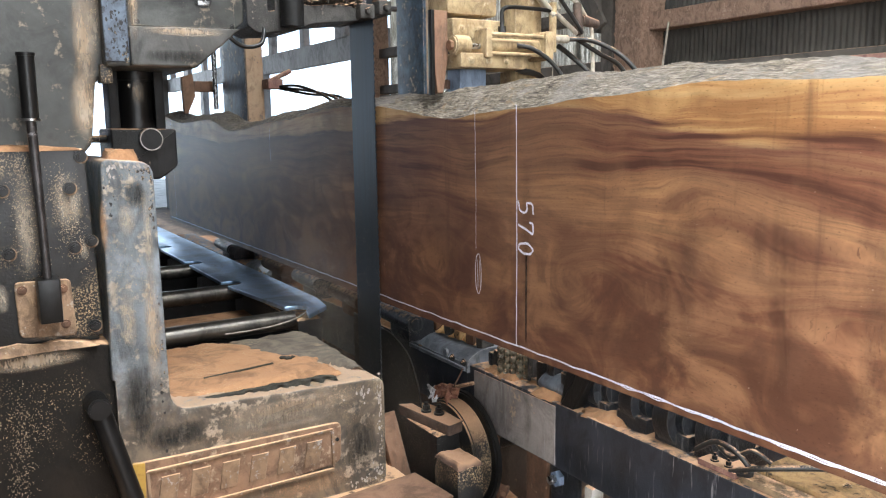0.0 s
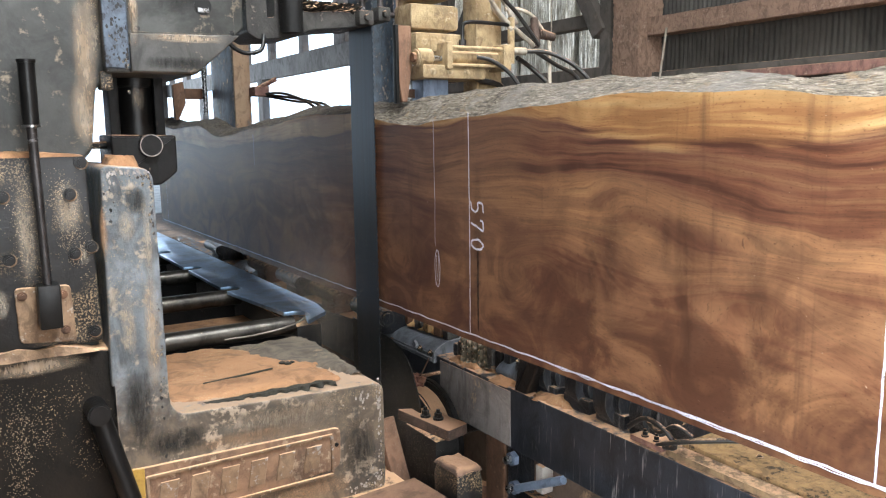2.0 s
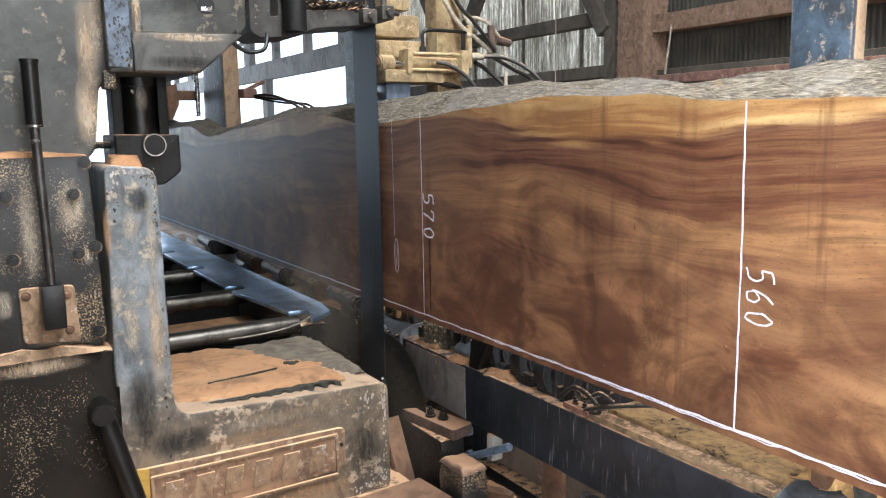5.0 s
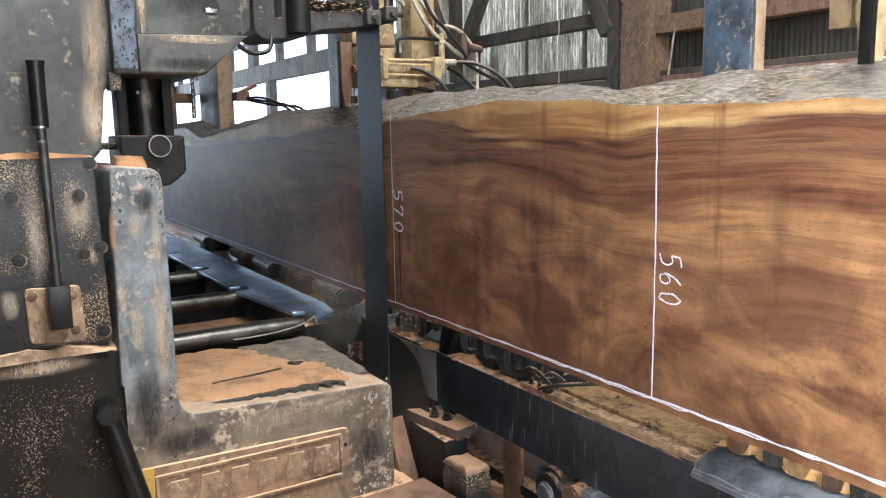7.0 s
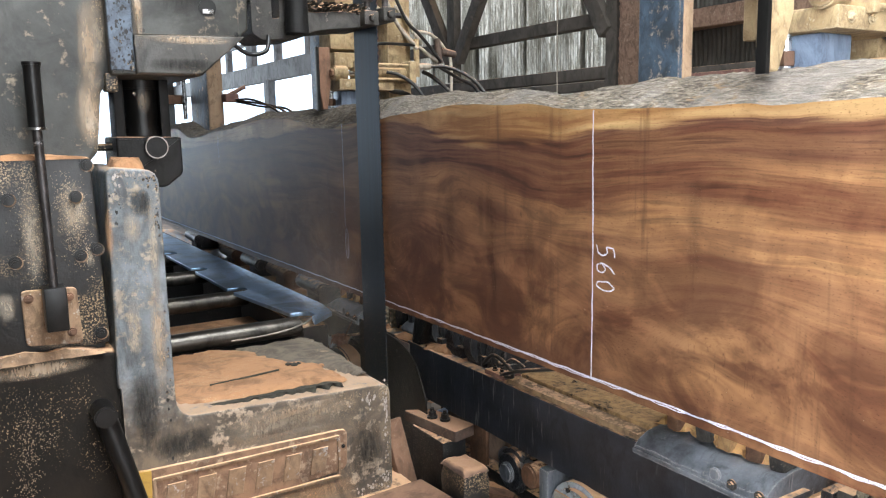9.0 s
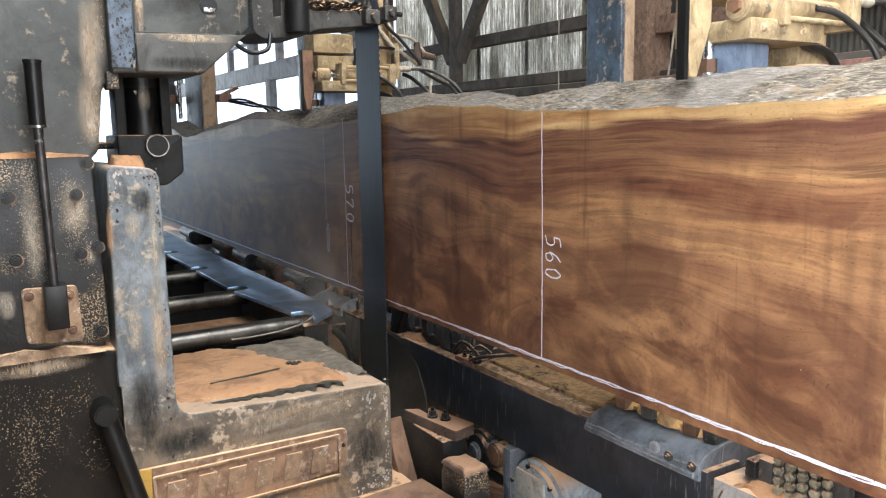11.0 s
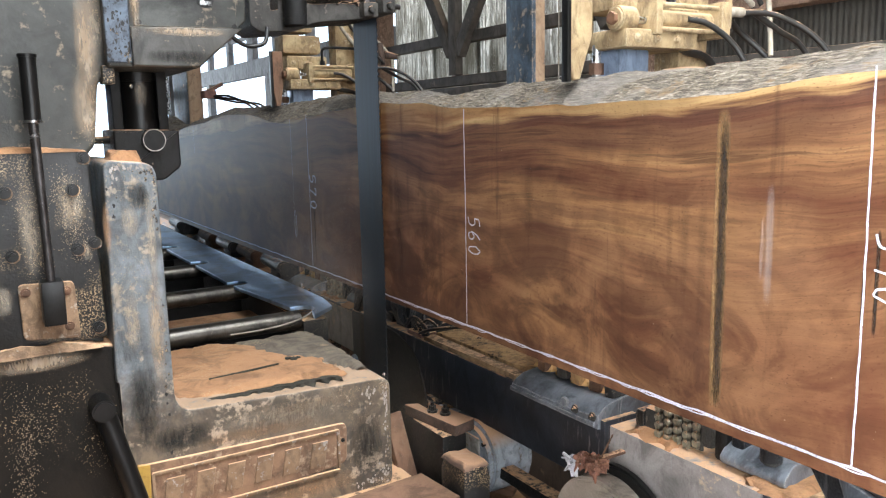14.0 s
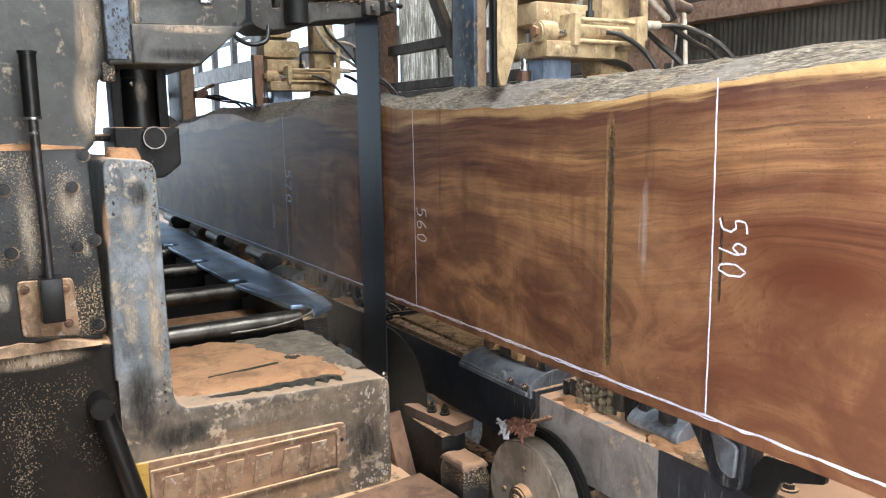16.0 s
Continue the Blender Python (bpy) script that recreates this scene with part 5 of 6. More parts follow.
ribbon("chalk_loop", circle(1.606, 1.180, 0.013, 0.052), 0.0045, "long chalk loop")
for dy in (-0.006, 0.004):
    ribbon("chalk_loop", [(1.606 + dy, 1.215), (1.604 + dy, 1.145)], 0.003)
chalk_number("570", 1.441, 1.381, 0.056, 0.047, 0.0092)
chalk_number("560", 0.373, 1.319, 0.053, 0.036)
chalk_number("590", -0.681, 1.389, 0.056, 0.037)
def face_mark(name, y0, y1, z0, z1, material, label, off=0.0008):
    bm = B()
    bm.faces.new([bm.verts.new((LOGX - off, y, z)) for y, z in ((y1, z1), (y0, z1), (y0, z0), (y1, z0))])
    return part(name, bm, material, log, label)


face_mark("saw_stain", -0.432, -0.398, 1.025, 1.580, STAIN, "dark ragged stain down the face")
face_mark("saw_stain", -0.434, -0.390, 1.025, 1.592, PALE_STAIN, "thin tan stain beside the dark one", 0.0005)
face_mark("saw_stain", -0.691, -0.680, 1.23, 1.40, STAIN, "narrow dark stain on the sawn face")
face_mark("saw_stain", -0.672, -0.662, 1.24, 1.34, STAIN, "")
face_mark("saw_stain", 1.404, 1.417, 1.030, 1.27, STAIN, "narrow dark run below the first number")
for y, z0, z1, w in ((1.412, 1.05, 1.52, 0.050), (0.992, 1.04, 1.37, 0.045), (0.795, 1.27, 1.43, 0.040), (0.742, 1.056, 1.44, 0.040), (0.940, 1.10, 1.45, 0.060), (0.76, 1.15, 1.48, 0.050), (0.60, 1.06, 1.40, 0.055), (-0.335, 1.20, 1.46, 0.030), (-0.375, 1.10, 1.48, 0.030), (0.12, 1.25, 1.5, 0.05), (-0.30, 1.22, 1.44, 0.022)):
    face_mark("saw_smudge", y - w / 2, y + w / 2, z0, z1, SMUDGE, "faint dark smudge on the sawn face", 0.0006)
for y, z0, z1, w in ((-0.508, 1.24, 1.46, 0.022), (-0.495, 1.28, 1.40, 0.010)):
    face_mark("dust_scuff", y - w / 2, y + w / 2, z0, z1, SCUFF, "pale dusty scuff on the face", 0.0006)

# ---- carriage ----
carriage = group("log_carriage", "long dark steel sawmill carriage with flanged wheels and sawdust", "carriage")
moving.append(carriage)
FX = 1.29
def channel(y0, y1, x, z0, z1, w, mat, label):
    t = 0.014
    out = rounded([(x, z0), (x + w, z0), (x + w, z0 + t), (x + t, z0 + t), (x + t, z1 - t), (x + w, z1 - t), (x + w, z1), (x, z1)], [0.004] * 8, 2)
    return part("side_beam", prism(B(), out, "y", y0, y1, 0), mat, carriage, label)


channel(0.06, 5.6, FX, 0.645, 0.824, 0.11, BEAM, "dark blue-black channel beam")
channel(-0.385, 0.04, FX - 0.002, 0.640, 0.821, 0.13, BEAM_PALE, "pale worn beam section")
channel(-3.0, -0.387, FX, 0.642, 0.821, 0.11, BEAM, "dark blue-black channel beam with pale runs")
bm = B()
box(bm, FX - 0.003, FX - 0.0005, 1.52, 1.90, 0.65, 0.815, 0.001)
part("worn_panel", bm, BEAM_PALE, carriage, "pale worn panel on the beam")
part("rear_beam", box(B(), 1.85, 1.95, -3.0, 5.6, 0.64, 0.82, 0.006), BEAM, carriage)
for y in (-2.4, -1.5, -0.6, 0.3, 1.2, 2.1, 3.0, 3.9, 4.8):
    part("cross_beam", box(B(), FX + 0.02, 1.86, y - 0.05, y + 0.05, 0.65, 0.80, 0.006), BEAM, carriage)
# deck boards with a groove between them
EDGE_BOARD = surface("grimy_brown_edge_board", (0.40, 0.27, 0.15), (0.16, 0.10, 0.06), (0.05, 0.04, 0.03), 12, 0.8, 0.0, 0.57, 0.2, 0.5)
for x0, x1, dz, m in ((FX + 0.002, FX + 0.046, 0.0, EDGE_BOARD), (FX + 0.056, FX + 0.22, 0.004, BOARD), (FX + 0.225, FX + 0.40, 0.002, BOARD)):
    part("deck_board", box(B(), x0, x1, 0.432, 0.95, 0.826, 0.842 + dz, 0.004), m, carriage, "oily yellow deck board")
# thin black strip added to keep the groove between the boards dark
part("groove_strip", box(B(), FX + 0.045, FX + 0.057, 0.432, 0.95, 0.826, 0.8275, 0.0), BLACK_CLEAN, carriage)
for i, (x, y) in enumerate(((FX + 0.16, 0.62), (FX + 0.19, 0.50), (FX + 0.13, 0.80))):
    bm = B()
    hexbolt(bm, x, y, 0.846, 0.006, "z", 0.004)
    part("bolt", bm, BLACK, carriage)
# pale castings on the beam, one under each knee
HEAP_YELLOW = surface("yellow_loose_sawdust", (0.80, 0.50, 0.22), (0.62, 0.36, 0.15), (0.86, 0.66, 0.42), 16, 0.95, 0.0, 0.6, 0.0, 0.8)


def casting(off):
    bm = B()
    prof = [(-0.010, 0.800), (-0.010, 0.834), (0.008, 0.850), (0.034, 0.862), (0.075, 0.867), (0.30, 0.868)]
    grid = []
    for i in range(41):
        y = off + 0.075 + 0.355 * i / 40
        low = 0.012 * abs(math.sin(i / 40 * math.pi * 0.9)) + 0.012 * max(0, (i - 33) / 7)
        row = []
        for x, z in prof:
            w = 0.0025 * noise.fractal(Vector((y * 22, x * 30, z * 30)), 1.0, 2.0, 3)
            row.append(bm.verts.new((FX + x + w, y, max(0.80, z - low * (1 if z > 0.81 else 0) + w))))
        grid.append(row)
    for p, q in zip(grid, grid[1:]):
        for e in range(len(prof) - 1):
            bm.faces.new((p[e], p[e + 1], q[e + 1], q[e]))
    for row in (grid[0], grid[-1]):
        lowv = [bm.verts.new((v.co.x, v.co.y, 0.80)) for v in row[1:]]
        for e in range(len(row) - 2):
            bm.faces.new((row[e + 1], row[e + 2], lowv[e + 1], lowv[e]))
        bm.faces.new((row[0], row[1], lowv[0]))
    bmesh.ops.recalc_face_normals(bm, faces=bm.faces[:])
    for f in bm.faces:
        f.smooth = True
    cst = part("bed_casting", bm, CASTING, carriage, "pale grey worn bed casting")
    bm = B()
    rod(bm, (FX - 0.013, off + 0.20, 0.835), (FX - 0.004, off + 0.20, 0.835), 0.014, seg=16, bevel=0.002)
    part("casting_boss", bm, CASTING, cst)
    part("casting_lip", box(B(), FX - 0.016, FX + 0.02, off + 0.085, off + 0.43, 0.804, 0.816, 0.003), CASTING, cst)
    for i, y in enumerate((0.10, 0.16, 0.225, 0.29, 0.37)):
        part("clamp_lug", box(B(), FX + 0.05, FX + 0.10 + 0.01 * (i % 2), off + y - 0.016, off + y + 0.02, 0.86, 0.905 + 0.012 * (i % 3), 0.009, pose(0, 0, 0, 8 * (i % 3) - 8, 0, 12 * (i % 2))), (GREASE, RUST, BOARD)[i % 3], cst, "rusty lug caked with grease")
    bm = B()
    heap(bm, FX + 0.06, FX + 0.30, off + 0.12, off + 0.43, 0.865, 0.034, 30, 40, 0.03, 40 + off)
    tagged(part("loose_sawdust", bm, HEAP_YELLOW, cst, "yellow sawdust heaped behind the casting"), kind="stuff")
    for i, y in enumerate((0.09, 0.105)):
        bm = B()
        hexbolt(bm, FX - 0.012, off + y + 0.05 * i, 0.83, 0.008, "x", 0.008)
        part("bolt", bm, GREASE, cst)


for off in (0.0, 1.85, 3.66, -1.9):
    casting(off)
# black rounded bunks, brackets and the looped cable before them
BUNK = surface("oily_blue_black_bunk_iron", (0.030, 0.037, 0.048), (0.010, 0.012, 0.015), (0.16, 0.15, 0.13), 9, 0.30, 0.3, 0.62, 0.15, 0.6, edge=0.7, drip=0.5, deep=0.012)
for y, r in ((1.41, 0.070), (1.285, 0.066), (1.16, 0.080), (1.045, 0.072)):
    bm = B()
    rod(bm, (FX + 0.098, y + 0.045, 0.880), (FX + 0.075, y - 0.045, 0.886), r, r * 0.84, 28, 0.022)
    box(bm, FX + 0.035, FX + 0.15, y - 0.05, y + 0.05, 0.822, 0.86, 0.006)
    part("bunk", bm, BUNK, carriage, "rounded black bunk block")
part("bunk_bracket", prism(B(), rounded([(1.45, 0.826), (1.50, 0.826), (1.47, 0.96), (1.40, 0.99), (1.37, 0.96)], [0.006] * 5), "x", FX - 0.004, FX + 0.05, 0.006), BLACK, carriage, "slanted black bracket")
part("cable_plate", box(B(), FX - 0.006, FX + 0.06, 0.955, 1.05, 0.832, 0.846, 0.003), PINK, carriage, "small dusty red plate")
for y in (0.985, 1.02):
    bm = B()
    hexbolt(bm, FX + 0.012, y, 0.846, 0.006, "z", 0.012)
    part("bolt", bm, BLACK, carriage)
tube("cable", [(FX, 1.06, 0.86), (FX - 0.01, 1.0, 0.90), (FX, 0.95, 0.885), (FX + 0.01, 0.93, 0.85), (FX + 0.0, 0.97, 0.845), (FX + 0.01, 0.91, 0.87), (FX + 0.06, 0.84, 0.885), (FX + 0.12, 0.78, 0.89)], 0.006, HOSE, carriage, "looped black cable")
tube("cable", [(FX + 0.01, 1.02, 0.89), (FX, 0.97, 0.875), (FX + 0.01, 0.93, 0.90), (FX + 0.03, 0.90, 0.88)], 0.005, HOSE, carriage)


def chain_set(y):
    """A bundle of roller chain standing on the beam, with greasy blocks and a pale foot."""
    for i in range(5):
        for j in range(4):
            bm = B()
            x, yy, z = 1.308 + 0.006 * i, y + 0.052 - 0.022 * i, 0.842 + 0.020 * j - 0.006 * (i % 2)
            rod(bm, (x - 0.004, yy, z), (x + 0.012, yy, z), 0.0085, seg=12, bevel=0.002)
            for q in (-0.0065, 0.0045):
                box(bm, x - 0.001, x + 0.010, yy + q, yy + q + 0.002, z - 0.013, z + 0.013, 0.0008)
            part("chain_link", bm, LINK, carriage, "greasy pale chain link")
    part("chain_plate", box(B(), 1.340, 1.346, y - 0.05, y + 0.07, 0.826, 0.965, 0.002), GREASE, carriage)
    for i, (y0, y1, z0, z1, m) in enumerate(((-0.085, -0.055, 0.845, 0.925, GREASE), (-0.12, -0.088, 0.826, 0.90, BLACK), (-0.16, -0.125, 0.86, 0.915, BUNK), (0.075, 0.11, 0.826, 0.885, GREASE), (0.118, 0.145, 0.826, 0.87, BUNK))):
        part("chain_bracket", box(B(), 1.325 + 0.006 * (i % 3), 1.45, y + y0, y + y1, z0, z1, 0.009), m, carriage, "greasy chain bracket")
    bm = prism(B(), rounded([(1.312, 0.846), (1.326, 0.826), (1.44, 0.826), (1.44, 0.872), (1.345, 0.876)], [0.012] * 5), "y", y - 0.27, y - 0.115, 0.002)
    part("chain_foot", bm, CASTING, carriage, "pale grey chain foot")
    part("foot_lug", rod(B(), (1.335, y - 0.225, 0.865), (1.335, y - 0.225, 0.905), 0.022, seg=18, bevel=0.006), BUNK, carriage)


LINK = surface("greasy_chain_steel", (0.46, 0.41, 0.30), (0.16, 0.14, 0.10), (0.58, 0.54, 0.44), 30, 0.45, 0.4, 0.56, 0.4, 0.3)
chain_set(-0.145)
chain_set(1.745)
part("hanger", prism(B(), rounded([(-0.488, 1.0), (-0.506, 0.947), (-0.550, 0.885), (-0.580, 0.832), (-0.645, 0.832), (-0.652, 0.90), (-0.654, 0.955), (-0.600, 1.0)], [0, 0.02, 0.02, 0.02, 0.02, 0.02, 0.01, 0], 4), "x", 1.236, 1.300, 0.010), BUNK, carriage, "dark grey curved hanger casting with pale runs")
part("hanger_rib", prism(B(), rounded([(-0.57, 0.95), (-0.60, 0.87), (-0.635, 0.86), (-0.64, 0.93)], [0.012] * 4, 4), "x", 1.229, 1.238, 0.003), CASTING, carriage, "pale worn face of the hanger")
part("gusset", prism(B(), rounded([(-0.630, 0.823), (-0.628, 0.853), (-0.676, 0.919), (-0.800, 0.930), (-0.800, 0.908), (-0.712, 0.878), (-0.690, 0.823)], [0.006] * 7, 3), "x", 1.264, 1.276, 0.002), BLACK, carriage, "black steel gusset")
part("angle_shelf", box(B(), 1.276, 1.43, -0.82, -0.64, 0.838, 0.847, 0.003), DIM_RUST, carriage, "rusty shelf plate with a bolt")
part("shelf_board", box(B(), 1.285, 1.45, -1.05, -0.46, 0.822, 0.836, 0.004), EDGE_BOARD, carriage, "sawdust-covered shelf board")
bm = B()
hexbolt(bm, 1.31, -0.70, 0.847, 0.012, "z", 0.014)
part("bolt", bm, BLACK, carriage)
for y0, y1, s in ((1.50, 1.62, 12), (1.72, 1.86, 16), (1.30, 1.44, 17), (-0.14, -0.02, 13), (-0.46, -0.33, 18), (-1.0, -0.82, 14), (2.0, 3.6, 15)):
    bm = B()
    heap(bm, FX + 0.003, FX + 0.28, y0, y1, 0.825, 0.020, 22, 30, 0.03, s)
    part("sawdust_patch", bm, SAWDUST, carriage, "patch of orange sawdust")
for y in (2.3, 2.7, 3.1, 3.5, 4.3):
    bm = B()
    box(bm, 1.24, 1.40, y - 0.08, y + 0.06, 0.83, 0.92, 0.02)
    rod(bm, (1.25, y - 0.12, 0.90), (1.25, y + 0.14, 0.91), 0.03, seg=14, bevel=0.008)
    part("bunk", bm, RUST if y in (2.7, 3.5) else BUNK, carriage)
# under-slung gear seen below the beam
MOTOR = surface("pale_blue_grey_motor_paint", (0.56, 0.63, 0.70), (0.34, 0.38, 0.42), (0.20, 0.16, 0.12), 14, 0.45, 0.1, 0.56, 0.8, 0.4, edge=0.8)
RAG_PALE = surface("off_white_dusty_paint", (0.62, 0.59, 0.54), (0.42, 0.38, 0.33), (0.30, 0.22, 0.16), 12, 0.6, 0.0, 0.58, 0.7, 0.3)
bm = rod(B(), (FX - 0.03, 0.615, 0.535), (FX + 0.13, 0.615, 0.535), 0.115, seg=40, bevel=0.016)
mot = part("motor", bm, MOTOR, carriage, "pale blue-grey round motor housing")
part("motor_panel", box(B(), FX - 0.036, FX - 0.028, 0.565, 0.690, 0.515, 0.612, 0.004), RAG_PALE, mot, "pale rectangular cover")
for q in range(6):
    a = q * math.pi / 3 + 0.3
    part("motor_bolt", rod(B(), (FX - 0.036, 0.615 + 0.098 * math.cos(a), 0.535 + 0.098 * math.sin(a)), (FX - 0.028, 0.615 + 0.098 * math.cos(a), 0.535 + 0.098 * math.sin(a)), 0.007, seg=6), BLACK, mot)
part("motor_flange", box(B(), FX - 0.02, FX + 0.09, 0.735, 0.775, 0.47, 0.64, 0.01), CASTING, carriage)
part("gear_case", rod(B(), (FX - 0.02, 0.91, 0.575), (FX + 0.09, 0.91, 0.575), 0.066, seg=32, bevel=0.014), BUNK, carriage, "oily black gear case")
part("gear_cap", rod(B(), (FX - 0.036, 0.91, 0.575), (FX - 0.018, 0.91, 0.575), 0.030, seg=24, bevel=0.005), CASTING, carriage, "grey gear case cap")
part("motor_shaft", rod(B(), (FX + 0.01, 0.98, 0.60), (FX + 0.01, 0.77, 0.60), 0.022, seg=16, bevel=0.004), STEEL, carriage)
part("shaft_bearing", rod(B(), (FX - 0.03, 0.81, 0.60), (FX + 0.04, 0.81, 0.60), 0.035, seg=20, bevel=0.006), RUST, carriage)
for yb, zb in ((1.507, 0.618), (1.495, 0.535)):
    stud = part("stud", rod(B(), (FX - 0.03, yb, zb), (FX + 0.03, yb + 0.01, zb), 0.012, seg=16, bevel=0.002), BRIGHT, carriage, "bright threaded stud")
    part("stud_nut", rod(B(), (FX - 0.012, yb, zb), (FX + 0.006, yb, zb), 0.022, seg=6, bevel=0.002), SLIDE, stud)
part("stud_plate", box(B(), FX + 0.012, FX + 0.024, 1.44, 1.55, 0.42, 0.645, 0.003), BUNK, carriage, "dark blue stud plate")
part("lug", box(B(), FX - 0.01, FX + 0.03, 1.365, 1.395, 0.565, 0.645, 0.005), RAG_PALE, carriage, "pale hanging lug")
part("strut", rod(B(), (FX - 0.02, 1.465, 0.548), (FX - 0.005, 1.284, 0.640), 0.012, seg=12), SLIDE, carriage, "blue-grey slanting strut")
part("drop_plate", box(B(), FX + 0.0, FX + 0.012, 1.785, 1.85, 0.44, 0.65, 0.004), RUST, carriage, "rusty drop plate")
part("gear_rail", box(B(), FX + 0.0, FX + 0.05, 0.1, 1.5, 0.50, 0.535, 0.006), BLACK, carriage)
for y in (1.10, 1.60):
    part("drop_plate", box(B(), FX + 0.0, FX + 0.012, y - 0.045, y + 0.045, 0.44, 0.65, 0.004), RUST, carriage, "rusty drop plate")
WHEELS = []
for y in (-0.045, 1.88, 3.9, -2.0):
    # the wheel at 1.88 has its shaded face put in by a dark material
    whl = part("wheel", rod(B(), (-0.028, 0, 0), (0.030, 0, 0), 0.158, seg=64, bevel=0.006), CAST_DARK if y == 1.88 else WHEEL, carriage, "flanged carriage wheel darkened for shade" if y == 1.88 else "pale dusty flanged carriage wheel")
    whl.matrix_basis = pose(1.20, y, 0.583)
    bm = B()
    rod(bm, (0.030, 0, 0), (0.052, 0, 0), 0.178, seg=64, bevel=0.005)
    part("flange", bm, BLACK_CLEAN, whl, "dark polished wheel flange")
    bm = B()
    rod(bm, (-0.052, 0, 0), (-0.020, 0, 0), 0.040, 0.046, 28, 0.005)
    rod(bm, (-0.060, 0, 0), (-0.030, 0, 0), 0.022, seg=20, bevel=0.003)
    for q in range(4):
        a = q * math.pi / 2 + 0.5
        rod(bm, (-0.034, 0.085 * math.cos(a), 0.085 * math.sin(a)), (-0.026, 0.085 * math.cos(a), 0.085 * math.sin(a)), 0.008, seg=8)
    part("hub", bm, CAST_DARK, whl, "dark greasy wheel hub")
    WHEELS.append((whl, y))
    part("axle", rod(B(), (1.25, y, 0.583), (1.92, y, 0.583), 0.03, seg=16), BLACK, carriage)
RAG_WHITE = surface("white_rag_cotton", (0.74, 0.74, 0.80), (0.55, 0.54, 0.58), (0.80, 0.80, 0.84), 24, 0.95, 0.0, 0.6, 0.0, 0.8)
RAG_RED = surface("torn_red_brown_rag", (0.40, 0.19, 0.12), (0.26, 0.11, 0.075), (0.52, 0.32, 0.22), 30, 0.95, 0.0, 0.57, 0.0, 0.8)


def tatter(name, spot, spread, n, seed, material, label):
    """Crumpled cloth: short ragged strips that hang from one place."""
    rnd = random.Random(seed)
    bm = B()
    for _ in range(n):
        p = Vector([spot[q] + rnd.uniform(-1, 1) * spread[q] for q in range(3)])
        d = Vector((rnd.uniform(-0.3, 0.3), rnd.uniform(-0.5, 1.0), rnd.uniform(-1.0, 0.2))).normalized() * rnd.uniform(0.014, 0.030)
        rod(bm, tuple(p), tuple(p + d), rnd.uniform(0.004, 0.008), rnd.uniform(0.001, 0.005), 6)
    return part(name, bm, material, carriage, label)


for y in (-0.01, 1.90):
    tatter("wiper_rag", (1.20, y + 0.02, 0.763), (0.024, 0.040, 0.010), 90, 3, RAG_RED, "torn red-brown rag wiping the wheel top")
    tatter("rag_tip", (1.185, y + 0.062, 0.750), (0.012, 0.012, 0.010), 34, 4, RAG_WHITE, "white tip of the torn rag")
    part("rag_holder", box(B(), 1.215, FX + 0.01, y - 0.004, y + 0.012, 0.768, 0.776, 0.002), RUST, carriage)
    part("rag_wire", rod(B(), (1.21, y, 0.77), (1.24, y - 0.01, 0.83), 0.002, seg=8), RUST, carriage)


